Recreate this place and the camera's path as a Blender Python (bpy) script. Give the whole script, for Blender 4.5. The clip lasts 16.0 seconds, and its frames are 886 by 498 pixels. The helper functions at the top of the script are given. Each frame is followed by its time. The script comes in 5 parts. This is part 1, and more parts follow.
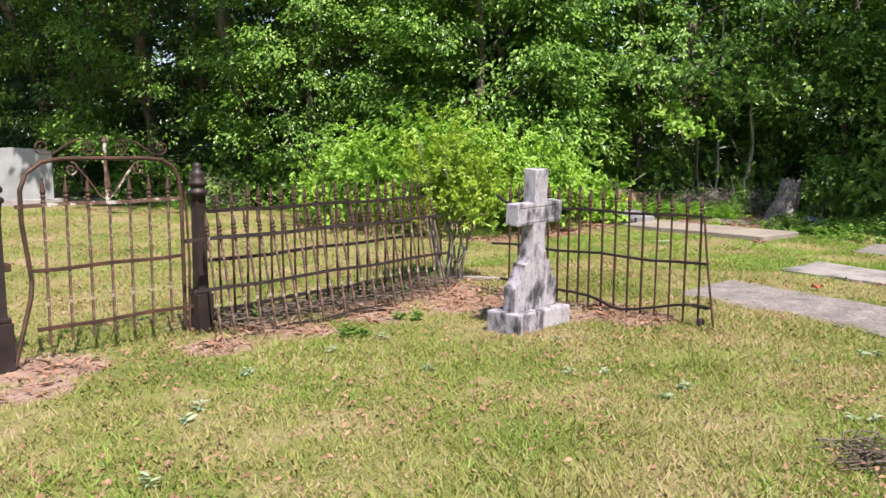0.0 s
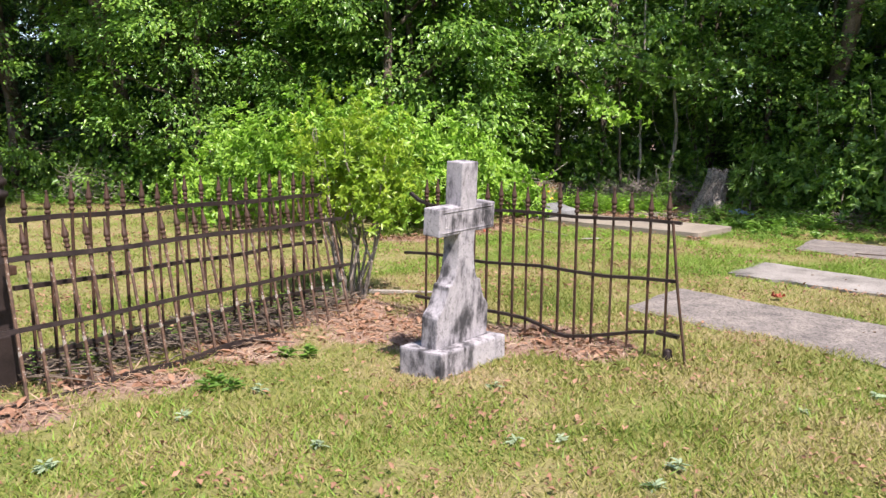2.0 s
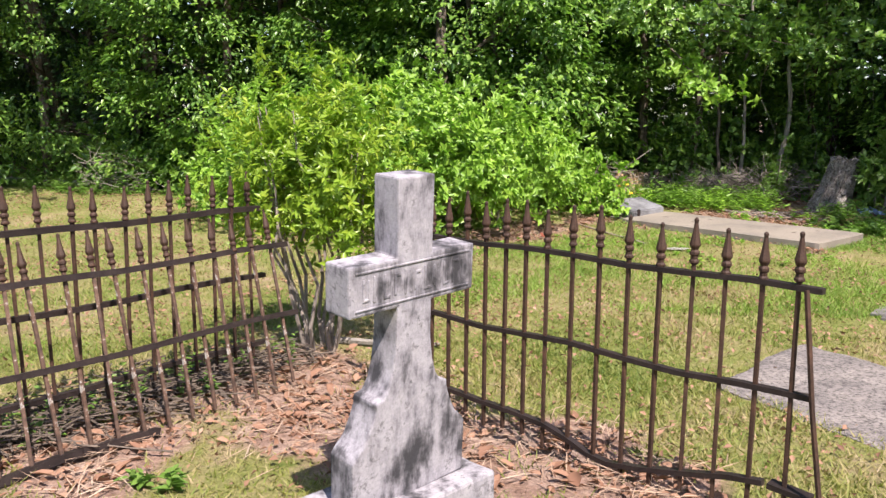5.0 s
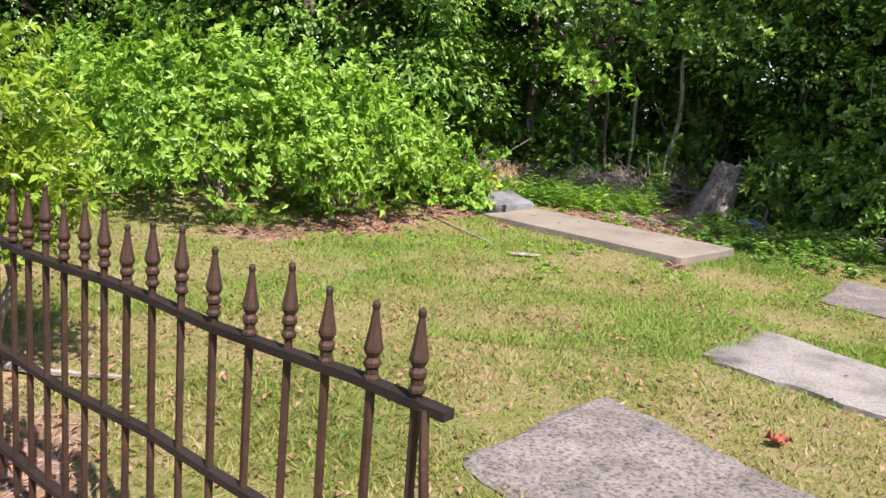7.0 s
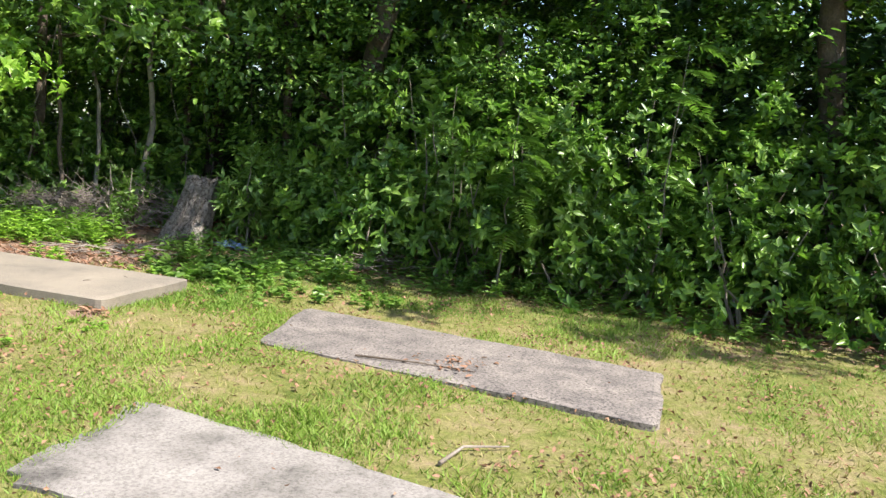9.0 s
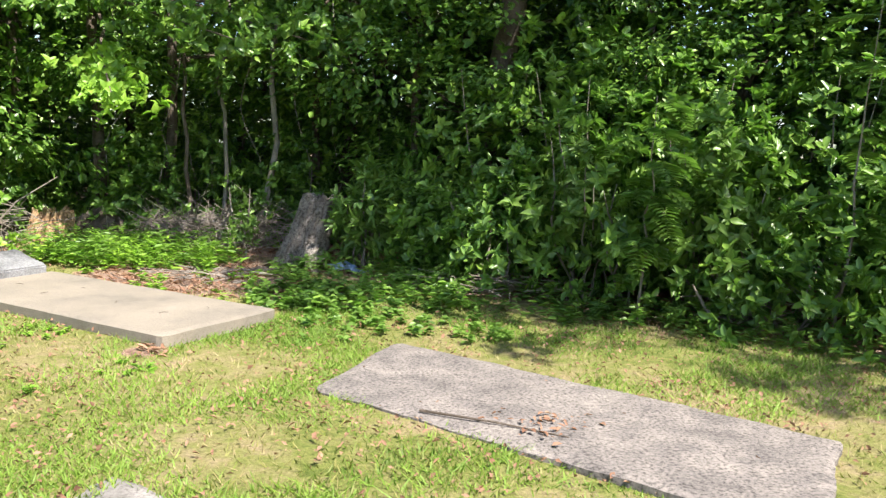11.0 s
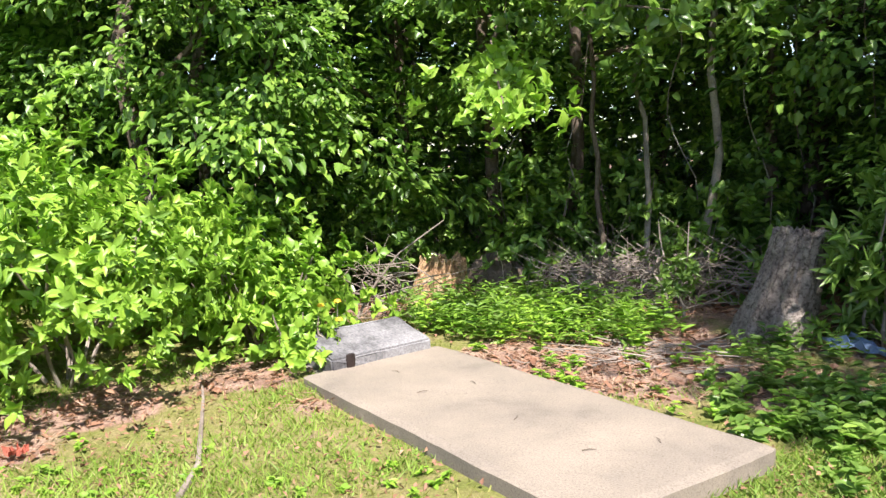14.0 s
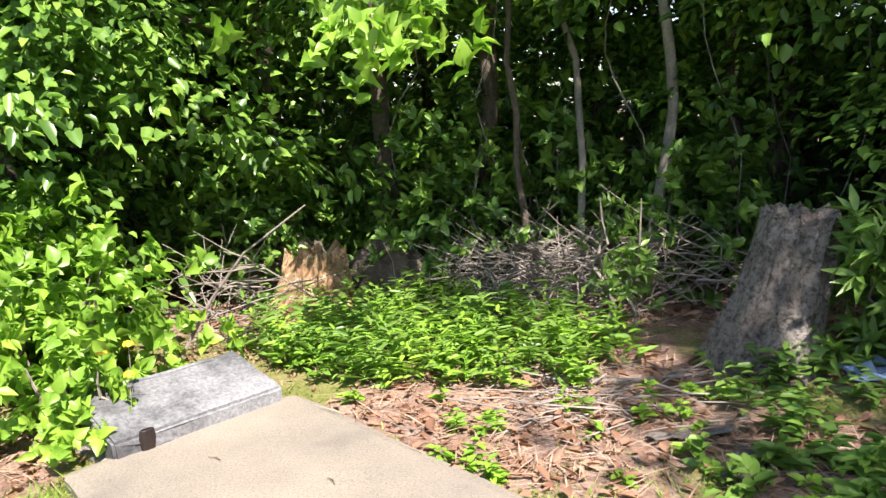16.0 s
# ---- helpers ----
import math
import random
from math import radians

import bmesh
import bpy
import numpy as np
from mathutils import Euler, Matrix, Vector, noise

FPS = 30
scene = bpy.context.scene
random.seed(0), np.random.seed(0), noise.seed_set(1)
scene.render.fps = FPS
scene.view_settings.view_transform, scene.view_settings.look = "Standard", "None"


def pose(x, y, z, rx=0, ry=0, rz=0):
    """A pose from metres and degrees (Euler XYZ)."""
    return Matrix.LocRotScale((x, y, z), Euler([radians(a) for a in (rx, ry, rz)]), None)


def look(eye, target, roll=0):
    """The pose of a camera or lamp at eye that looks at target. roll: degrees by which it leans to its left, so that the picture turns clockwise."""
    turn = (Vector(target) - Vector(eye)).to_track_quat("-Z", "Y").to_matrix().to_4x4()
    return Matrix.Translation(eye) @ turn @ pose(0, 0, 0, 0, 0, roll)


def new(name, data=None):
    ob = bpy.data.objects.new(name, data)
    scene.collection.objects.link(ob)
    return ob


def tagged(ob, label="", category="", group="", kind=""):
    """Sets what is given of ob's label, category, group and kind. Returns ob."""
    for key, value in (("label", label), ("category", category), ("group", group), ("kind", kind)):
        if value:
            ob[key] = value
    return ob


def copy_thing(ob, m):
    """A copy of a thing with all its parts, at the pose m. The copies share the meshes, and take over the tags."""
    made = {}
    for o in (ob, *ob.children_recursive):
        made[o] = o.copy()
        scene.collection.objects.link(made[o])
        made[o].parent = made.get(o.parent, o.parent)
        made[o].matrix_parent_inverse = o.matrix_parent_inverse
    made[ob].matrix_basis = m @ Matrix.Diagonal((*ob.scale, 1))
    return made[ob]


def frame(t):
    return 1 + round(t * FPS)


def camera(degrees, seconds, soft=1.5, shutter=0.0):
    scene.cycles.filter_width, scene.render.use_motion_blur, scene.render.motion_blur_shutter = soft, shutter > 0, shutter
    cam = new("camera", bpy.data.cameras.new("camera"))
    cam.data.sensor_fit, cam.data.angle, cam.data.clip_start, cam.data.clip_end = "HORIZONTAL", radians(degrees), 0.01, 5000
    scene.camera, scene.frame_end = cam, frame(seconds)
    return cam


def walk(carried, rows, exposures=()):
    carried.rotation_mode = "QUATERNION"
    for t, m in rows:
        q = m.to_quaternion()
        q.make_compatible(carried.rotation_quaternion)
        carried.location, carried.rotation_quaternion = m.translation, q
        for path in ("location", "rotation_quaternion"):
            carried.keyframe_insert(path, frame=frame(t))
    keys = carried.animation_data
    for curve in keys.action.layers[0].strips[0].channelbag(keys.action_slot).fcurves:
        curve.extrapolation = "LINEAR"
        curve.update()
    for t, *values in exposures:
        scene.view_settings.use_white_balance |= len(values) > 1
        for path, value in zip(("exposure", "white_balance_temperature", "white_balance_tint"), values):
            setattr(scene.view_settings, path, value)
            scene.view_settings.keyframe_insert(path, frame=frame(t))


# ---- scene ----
cam = camera(58.2, 16.0, soft=1.45)

PATH = [
    (0, (0.814, 0.678, 1.336), (0.649, 2.656, 1.09), 0.3),
    (0.5, (0.775, 0.995, 1.321), (0.65, 2.974, 1.054), 1.5),
    (1, (0.712, 1.38, 1.307), (0.688, 3.364, 1.057), -0.2),
    (1.5, (0.716, 1.692, 1.327), (0.733, 3.672, 1.048), -0.1),
    (2, (0.76, 2.042, 1.332), (0.823, 4.022, 1.057), 0.5),
    (2.5, (0.739, 2.397, 1.368), (0.842, 4.375, 1.091), 0.9),
    (3, (0.81, 2.666, 1.372), (0.929, 4.64, 1.073), 0.2),
    (3.5, (0.967, 3.015, 1.392), (1.073, 4.991, 1.102), 0.8),
    (4, (1.094, 3.344, 1.377), (1.172, 5.322, 1.086), 1.5),
    (4.2, (1.159, 3.503, 1.381), (1.201, 5.481, 1.087), 1.4),
    (6.3, (1.725, 4.852, 1.367), (1.329, 6.775, 0.987), 0.1),
    (6.5, (1.867, 4.977, 1.377), (1.484, 6.903, 0.997), 0.7),
    (7, (2.201, 5.196, 1.399), (2.217, 7.16, 1.021), 4.9),
    (7.5, (2.599, 5.539, 1.414), (3.244, 7.41, 1.12), 6.6),
    (7.6, (2.707, 5.633, 1.409), (3.432, 7.475, 1.123), 6.9),
    (8, (2.951, 5.792, 1.36), (3.962, 7.5, 1.11), 6.0),
    (8.1, (3.025, 5.858, 1.363), (4.071, 7.542, 1.103), 7.7),
    (8.2, (3.098, 5.955, 1.37), (4.187, 7.615, 1.128), 7.6),
    (10.3, (4.439, 6.659, 1.375), (5.215, 8.487, 1.136), 2.5),
    (10.5, (4.521, 6.755, 1.364), (5.272, 8.594, 1.126), 2.9),
    (11, (4.681, 7.118, 1.37), (5.253, 9.018, 1.125), 2.6),
    (11.5, (4.789, 7.445, 1.366), (4.957, 9.419, 1.092), 1.8),
    (12, (4.847, 7.795, 1.396), (4.587, 9.756, 1.097), 1.5),
    (12.5, (4.795, 8.213, 1.417), (4.389, 10.16, 1.207), 1.2),
    (13, (4.664, 8.69, 1.41), (4.07, 10.591, 1.226), 1.7),
    (13.5, (4.555, 9.179, 1.429), (3.956, 11.08, 1.255), 1.8),
    (14, (4.44, 9.611, 1.398), (4.064, 11.563, 1.179), -2.0),
    (14.5, (4.394, 10.052, 1.363), (4.124, 11.999, 0.991), -2.8),
    (15, (4.397, 10.484, 1.396), (4.168, 12.426, 0.979), -2.4),
    (15.5, (4.369, 10.965, 1.421), (4.17, 12.926, 1.082), -2.3),
    (16, (4.429, 11.366, 1.424), (4.249, 13.327, 1.078), -3.1),
]
walk(cam, [(t, look(eye, target, roll)) for t, eye, target, roll in PATH],
     exposures=[(0, 1.05, 6500, 18), (7.0, 1.0, 6500, 20), (8.2, 1.1, 6500, 13), (10.5, 1.42, 6500, 11), (13, 1.43, 6500, 16), (14.5, 1.38, 6500, 18), (16, 1.46, 6500, 16)])


# ---- light ----
SUN_FROM = Vector((0.27, -0.54, 0.86)).normalized()
world = bpy.data.worlds.new("world")
scene.world = world
world.use_nodes = True
wn = world.node_tree.nodes
sky = wn.new("ShaderNodeTexSky")
sky.sky_type, sky.sun_disc = "NISHITA", False
sky.sun_elevation = math.asin(SUN_FROM.z)
sky.sun_rotation = math.atan2(SUN_FROM.x, SUN_FROM.y)
wn["Background"].inputs[1].default_value = 0.12
world.node_tree.links.new(sky.outputs[0], wn["Background"].inputs[0])
sun = new("sun", bpy.data.lights.new("sun", "SUN"))
sun.data.energy, sun.data.angle, sun.data.color = 5.0, radians(0.53), (1.0, 0.95, 0.86)
sun.matrix_world = look((SUN_FROM * 40)[:], (0, 0, 0))


# ---- materials ----
def material(name):
    m = bpy.data.materials.new(name)
    m.use_nodes = True
    return m, m.node_tree.nodes, m.node_tree.links


def noise_node(n, l, scale, detail=6, rough=0.6, vec=None):
    t = n.new("ShaderNodeTexNoise")
    t.inputs["Scale"].default_value, t.inputs["Detail"].default_value, t.inputs["Roughness"].default_value = scale, detail, rough
    if vec:
        l.new(vec, t.inputs["Vector"])
    return t.outputs["Fac"]


def ramp(n, l, fac, stops):
    r = n.new("ShaderNodeValToRGB")
    e = r.color_ramp.elements
    while len(e) < len(stops):
        e.new(0.5)
    for k, (p, c) in zip(e, stops):
        k.position, k.color = p, (*c, 1)
    l.new(fac, r.inputs[0])
    return r.outputs[0]


def blend(n, l, fac, a, b, mode="MIX"):
    x = n.new("ShaderNodeMix")
    x.data_type, x.blend_type = "RGBA", mode
    for s, v in ((x.inputs[0], fac), (x.inputs[6], a), (x.inputs[7], b)):
        if isinstance(v, (int, float)):
            s.default_value = v
        elif isinstance(v, tuple):
            s.default_value = (*v, 1)
        else:
            l.new(v, s)
    return x.outputs[2]


def coords(n):
    return n.new("ShaderNodeTexCoord").outputs["Object"]


def bump(n, l, bsdf, height, strength, dist):
    b = n.new("ShaderNodeBump")
    b.inputs["Strength"].default_value, b.inputs["Distance"].default_value = strength, dist
    l.new(height, b.inputs["Height"])
    l.new(b.outputs[0], bsdf.inputs["Normal"])


def surface(name, big, fine, big_scale, fine_scale, rough=0.85, relief=0.4, dist=0.01, metal=0.0, mixmode="MULTIPLY", spec=0.3):
    """Two scales of variation: large patches of colour, multiplied by a fine grain."""
    m, n, l = material(name)
    p = n["Principled BSDF"]
    v = coords(n)
    a = noise_node(n, l, big_scale, 5, 0.6, v)
    f = noise_node(n, l, fine_scale, 8, 0.7, v)
    c = blend(n, l, 1.0, ramp(n, l, a, big), ramp(n, l, f, fine), mixmode)
    l.new(c, p.inputs["Base Color"])
    p.inputs["Roughness"].default_value, p.inputs["Metallic"].default_value = rough, metal
    p.inputs["Specular IOR Level"].default_value = spec
    bump(n, l, p, f, relief, dist)
    return m


def leaf_material(name, stops, through_light=0.42, gloss=0.36, patch=2.4):
    """Leaf colours differ from leaf to leaf and from bough to bough; part of the light passes through the blade."""
    m, n, l = material(name)
    p = n["Principled BSDF"]
    g = n.new("ShaderNodeNewGeometry")
    v = coords(n)
    a = noise_node(n, l, patch, 3, 0.5, v)
    mixf = n.new("ShaderNodeMath")
    mixf.operation = "MULTIPLY_ADD"
    mixf.use_clamp = True
    mixf.inputs[1].default_value = 0.34
    l.new(g.outputs["Random Per Island"], mixf.inputs[0])
    sc = n.new("ShaderNodeMath")
    sc.operation = "MULTIPLY_ADD"
    sc.inputs[1].default_value, sc.inputs[2].default_value = 0.95, -0.13
    l.new(a, sc.inputs[0])
    l.new(sc.outputs[0], mixf.inputs[2])
    c = ramp(n, l, mixf.outputs[0], stops)
    l.new(c, p.inputs["Base Color"])
    p.inputs["Roughness"].default_value = gloss
    p.inputs["Specular IOR Level"].default_value = 0.45
    t = n.new("ShaderNodeBsdfTranslucent")
    warm = blend(n, l, 1.0, c, (0.85, 1.1, 0.6), "MULTIPLY")
    l.new(warm, t.inputs[0])
    x = n.new("ShaderNodeMixShader")
    x.inputs[0].default_value = through_light
    l.new(p.outputs[0], x.inputs[1])
    l.new(t.outputs[0], x.inputs[2])
    l.new(x.outputs[0], n["Material Output"].inputs["Surface"])
    return m


MAT_LEAF = leaf_material("leaf_wood_edge", [(0.12, (0.0390, 0.0903, 0.0207)), (0.42, (0.1023, 0.2052, 0.0390)), (0.68, (0.2290, 0.3796, 0.0632)), (1.0, (0.4092, 0.5438, 0.0976))], 0.36, 0.33)
# darker greens: the wood's shade is put into the leaf colour
MAT_LEAF_SHADED = leaf_material("leaf_shade_dark", [(0.1, (0.0185, 0.0475, 0.0174)), (0.5, (0.0418, 0.0950, 0.0313)), (1.0, (0.0927, 0.1800, 0.0522))], 0.3)
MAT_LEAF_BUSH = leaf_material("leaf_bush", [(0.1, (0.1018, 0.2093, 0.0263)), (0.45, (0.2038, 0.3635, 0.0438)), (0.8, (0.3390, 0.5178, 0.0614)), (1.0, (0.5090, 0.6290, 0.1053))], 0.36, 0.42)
MAT_LEAF_FEATHER = leaf_material("leaf_feathery", [(0.1, (0.1188, 0.2040, 0.0198)), (0.5, (0.2365, 0.3623, 0.0297)), (0.85, (0.3787, 0.4530, 0.0495)), (1.0, (0.4731, 0.2266, 0.0594))], 0.4)
MAT_LEAF_WEED = leaf_material("leaf_weed", [(0.1, (0.0695, 0.1391, 0.0293)), (0.5, (0.1534, 0.2666, 0.0490)), (1.0, (0.2776, 0.4057, 0.0978))], 0.4)
MAT_GRASS = leaf_material("grass_blade", [(0.1, (0.0761, 0.1295, 0.0203)), (0.38, (0.1617, 0.2030, 0.0338)), (0.55, (0.2662, 0.2509, 0.0676)), (0.72, (0.3806, 0.2938, 0.1575)), (0.95, (0.4565, 0.3111, 0.2488))], 0.3, 0.6, 0.9)
MAT_GRASS_GREEN = leaf_material("fresh_grass_blade", [(0.1, (0.0918, 0.17, 0.0244)), (0.5, (0.184, 0.29, 0.0366)), (1.0, (0.306, 0.38, 0.0732))], 0.3, 0.6, 0.9)
MAT_LITTER = leaf_material("dead_leaf", [(0.1, (0.1, 0.045, 0.025)), (0.4, (0.215, 0.108, 0.064)), (0.7, (0.335, 0.19, 0.12)), (1.0, (0.44, 0.3, 0.21))], 0.12, 0.75)
MAT_STRAW = leaf_material("dry_straw", [(0.1, (0.2, 0.12, 0.08)), (0.5, (0.38, 0.26, 0.18)), (1.0, (0.52, 0.42, 0.32))], 0.1, 0.8)
MAT_BARK = surface("bark", [(0.3, (0.1, 0.075, 0.055)), (0.7, (0.24, 0.19, 0.15))], [(0.3, (0.45, 0.45, 0.45)), (0.7, (1, 1, 1))], 4, 40, 0.9, 0.8, 0.02)
MAT_PALE_BARK = surface("pale_bark", [(0.3, (0.22, 0.19, 0.16)), (0.7, (0.42, 0.38, 0.33))], [(0.3, (0.55, 0.55, 0.55)), (0.7, (1, 1, 1))], 5, 60, 0.9, 0.6, 0.01)
MAT_TWIG = surface("dry_twig", [(0.3, (0.2, 0.16, 0.13)), (0.7, (0.4, 0.35, 0.3))], [(0.3, (0.6, 0.6, 0.6)), (0.7, (1, 1, 1))], 3, 50, 0.9, 0.4, 0.005)
MAT_IRON = surface("rusted_iron", [(0.3, (0.0446, 0.0275, 0.0214)), (0.5, (0.0829, 0.0459, 0.0306)), (0.72, (0.1598, 0.0796, 0.0520))], [(0.3, (0.5, 0.5, 0.5)), (0.7, (1, 1, 1))], 9, 130, 0.62, 0.5, 0.003, 0.25)
MAT_IRON_DARK = surface("dark_iron", [(0.3, (0.0268, 0.0201, 0.0187)), (0.7, (0.0626, 0.0446, 0.0402))], [(0.3, (0.55, 0.55, 0.55)), (0.7, (1, 1, 1))], 8, 110, 0.5, 0.4, 0.003, 0.3)
MAT_IRON_FLAKED = surface("flaked_painted_iron", [(0.42, (0.085, 0.0539, 0.04)), (0.56, (0.17, 0.0996, 0.068)), (0.6, (0.51, 0.473, 0.424)), (0.8, (0.561, 0.531, 0.48))], [(0.3, (0.6, 0.6, 0.6)), (0.7, (1, 1, 1))], 14, 120, 0.7, 0.5, 0.003, 0.1)
MAT_CONCRETE_TAN = surface("tan_concrete", [(0.33, (0.19, 0.166, 0.138)), (0.42, (0.228, 0.198, 0.163)), (0.52, (0.252, 0.217, 0.176)), (0.7, (0.29, 0.25, 0.202))], [(0.34, (0.55, 0.54, 0.53)), (0.45, (0.86, 0.86, 0.85)), (0.6, (1.05, 1.05, 1.05))], 1.9, 110, 0.9, 0.5, 0.004)
MAT_CONCRETE_GREY = surface("grey_aggregate_concrete", [(0.32, (0.145, 0.132, 0.126)), (0.44, (0.185, 0.168, 0.16)), (0.55, (0.225, 0.203, 0.19)), (0.7, (0.28, 0.255, 0.235))], [(0.38, (0.3, 0.29, 0.28)), (0.5, (0.9, 0.88, 0.86)), (0.62, (1.2, 1.15, 1.1))], 5.0, 55, 0.95, 0.9, 0.008)
MAT_CONCRETE_PALE = surface("pale_worn_concrete", [(0.33, (0.1056, 0.0979, 0.0900)), (0.42, (0.2024, 0.1869, 0.1710)), (0.52, (0.2640, 0.2421, 0.2250)), (0.7, (0.3300, 0.3070, 0.2835))], [(0.36, (0.55, 0.54, 0.53)), (0.55, (1, 1, 1))], 2.2, 75, 0.95, 0.6, 0.006)


def marble_material():
    """Weathered marble: pale stone with dark lichen streaks that run down it."""
    m, n, l = material("weathered_marble")
    p = n["Principled BSDF"]
    v = coords(n)
    mp = n.new("ShaderNodeMapping")
    mp.inputs["Scale"].default_value = (16, 16, 5.5)
    l.new(v, mp.inputs[0])
    streak = noise_node(n, l, 1.0, 7, 0.65, mp.outputs[0])
    patch = noise_node(n, l, 5, 5, 0.6, v)
    fine = noise_node(n, l, 90, 6, 0.7, v)
    both = blend(n, l, 0.5, streak, patch)
    c = ramp(n, l, both, [(0.41, (0.04, 0.038, 0.042)), (0.46, (0.13, 0.121, 0.13)), (0.5, (0.275, 0.257, 0.275)), (0.56, (0.385, 0.361, 0.377))])
    c = blend(n, l, 1.0, c, ramp(n, l, fine, [(0.3, (0.72, 0.72, 0.72)), (0.6, (1, 1, 1))]), "MULTIPLY")
    l.new(c, p.inputs["Base Color"])
    p.inputs["Roughness"].default_value = 0.85
    spots = blend(n, l, 0.45, noise_node(n, l, 34, 6, 0.75, v), patch)
    c = blend(n, l, ramp(n, l, spots, [(0.56, (0, 0, 0)), (0.63, (0.7, 0.7, 0.7))]), c, (0.035, 0.033, 0.035))
    l.new(c, p.inputs["Base Color"])
    bump(n, l, p, fine, 0.35, 0.005)
    return m


MAT_MARBLE = marble_material()
MAT_PALE_STONE = surface("pale_stone", [(0.3, (0.45, 0.41, 0.37)), (0.7, (0.6, 0.56, 0.5))], [(0.3, (0.7, 0.7, 0.7)), (0.6, (1, 1, 1))], 6, 60)
MAT_GRANITE = surface("grey_granite", [(0.38, (0.11, 0.11, 0.115)), (0.5, (0.215, 0.215, 0.222)), (0.65, (0.28, 0.28, 0.288))], [(0.35, (0.5, 0.5, 0.5)), (0.6, (1, 1, 1))], 3.5, 60, 0.7, 0.3, 0.004)
MAT_GREY_STONE = surface("smooth_grey_stone", [(0.35, (0.2, 0.205, 0.205)), (0.65, (0.3, 0.305, 0.3))], [(0.3, (0.85, 0.85, 0.85)), (0.6, (1, 1, 1))], 2.2, 60, 0.8, 0.2, 0.003)
MAT_BLUE = surface("faded_blue_plastic", [(0.3, (0.16, 0.28, 0.5)), (0.7, (0.4, 0.52, 0.72))], [(0.3, (0.7, 0.7, 0.7)), (0.7, (1, 1, 1))], 9, 60, 0.45)
MAT_RED = surface("red_clay", [(0.3, (0.5, 0.12, 0.08)), (0.7, (0.65, 0.24, 0.16))], [(0.3, (0.7, 0.7, 0.7)), (0.7, (1, 1, 1))], 9, 60, 0.8)
MAT_FLOWER = surface("yellow_flower", [(0.3, (0.8, 0.4, 0.03)), (0.7, (0.85, 0.6, 0.05))], [(0.3, (0.8, 0.8, 0.8)), (0.7, (1, 1, 1))], 20, 90, 0.6)


def ground_material():
    m, n, l = material("lawn_and_soil")
    p = n["Principled BSDF"]
    v = coords(n)
    a = noise_node(n, l, 0.9, 5, 0.62, v)
    b = noise_node(n, l, 9, 6, 0.7, v)
    f = noise_node(n, l, 60, 8, 0.75, v)
    lawn = ramp(n, l, blend(n, l, 0.5, a, b), [(0.37, (0.098, 0.136, 0.026)), (0.46, (0.186, 0.2, 0.055)), (0.55, (0.262, 0.228, 0.1)), (0.65, (0.34, 0.25, 0.165))])
    soil = ramp(n, l, b, [(0.3, (0.17, 0.1, 0.07)), (0.5, (0.315, 0.205, 0.155)), (0.7, (0.43, 0.318, 0.25))])
    at = n.new("ShaderNodeAttribute")
    at.attribute_name = "soil"
    mask = blend(n, l, 0.35, at.outputs["Color"], b, "OVERLAY")
    mask = ramp(n, l, mask, [(0.3, (0, 0, 0)), (0.6, (1, 1, 1))])
    c = blend(n, l, mask, lawn, soil)
    c = blend(n, l, 1.0, c, ramp(n, l, f, [(0.3, (0.45, 0.45, 0.45)), (0.62, (1.1, 1.1, 1.1))]), "MULTIPLY")
    l.new(c, p.inputs["Base Color"])
    p.inputs["Roughness"].default_value = 0.95
    p.inputs["Specular IOR Level"].default_value = 0.15
    bump(n, l, p, f, 0.7, 0.02)
    return m


MAT_GROUND = ground_material()


# ---- mesh helpers ----
rng = np.random.default_rng(7)


def np_mesh(name, verts, faces):
    """A mesh from arrays: verts (n, 3), faces (m, k)."""
    me = bpy.data.meshes.new(name)
    faces = np.asarray(faces, dtype=np.int32)
    m, k = faces.shape
    me.vertices.add(len(verts))
    me.vertices.foreach_set("co", np.asarray(verts, dtype=np.float32).ravel())
    me.loops.add(m * k)
    me.loops.foreach_set("vertex_index", faces.ravel())
    me.polygons.add(m)
    me.polygons.foreach_set("loop_start", np.arange(m, dtype=np.int32) * k)
    me.update(calc_edges=True)
    return me


def thing(name, label, category, group="", m=None, kind=""):
    ob = tagged(new(name), label, category, group, kind)
    if m is not None:
        ob.matrix_world = m
    return ob


def part(name, shape, mat, parent=None, label="", m=None, smooth=False):
    """Links a bmesh or a mesh as one mesh object under a thing or a part."""
    if isinstance(shape, bmesh.types.BMesh):
        me = bpy.data.meshes.new(name)
        shape.to_mesh(me)
        shape.free()
    else:
        me = shape
    if not me.materials:
        me.materials.append(mat)
    if smooth:
        me.polygons.foreach_set("use_smooth", [True] * len(me.polygons))
    ob = new(name, me)
    ob.parent = parent
    if m is not None:
        ob.matrix_local = m
    if label:
        ob["label"] = label
    return ob


def box(bm, sx, sy, sz, m=Matrix(), bevel=0.0):
    r = bmesh.ops.create_cube(bm, size=1.0, matrix=m @ Matrix.Diagonal((sx, sy, sz, 1)))
    if bevel:
        es = list({e for v in r["verts"] for e in v.link_edges})
        bmesh.ops.bevel(bm, geom=es, offset=bevel, segments=2, affect="EDGES", profile=0.6)


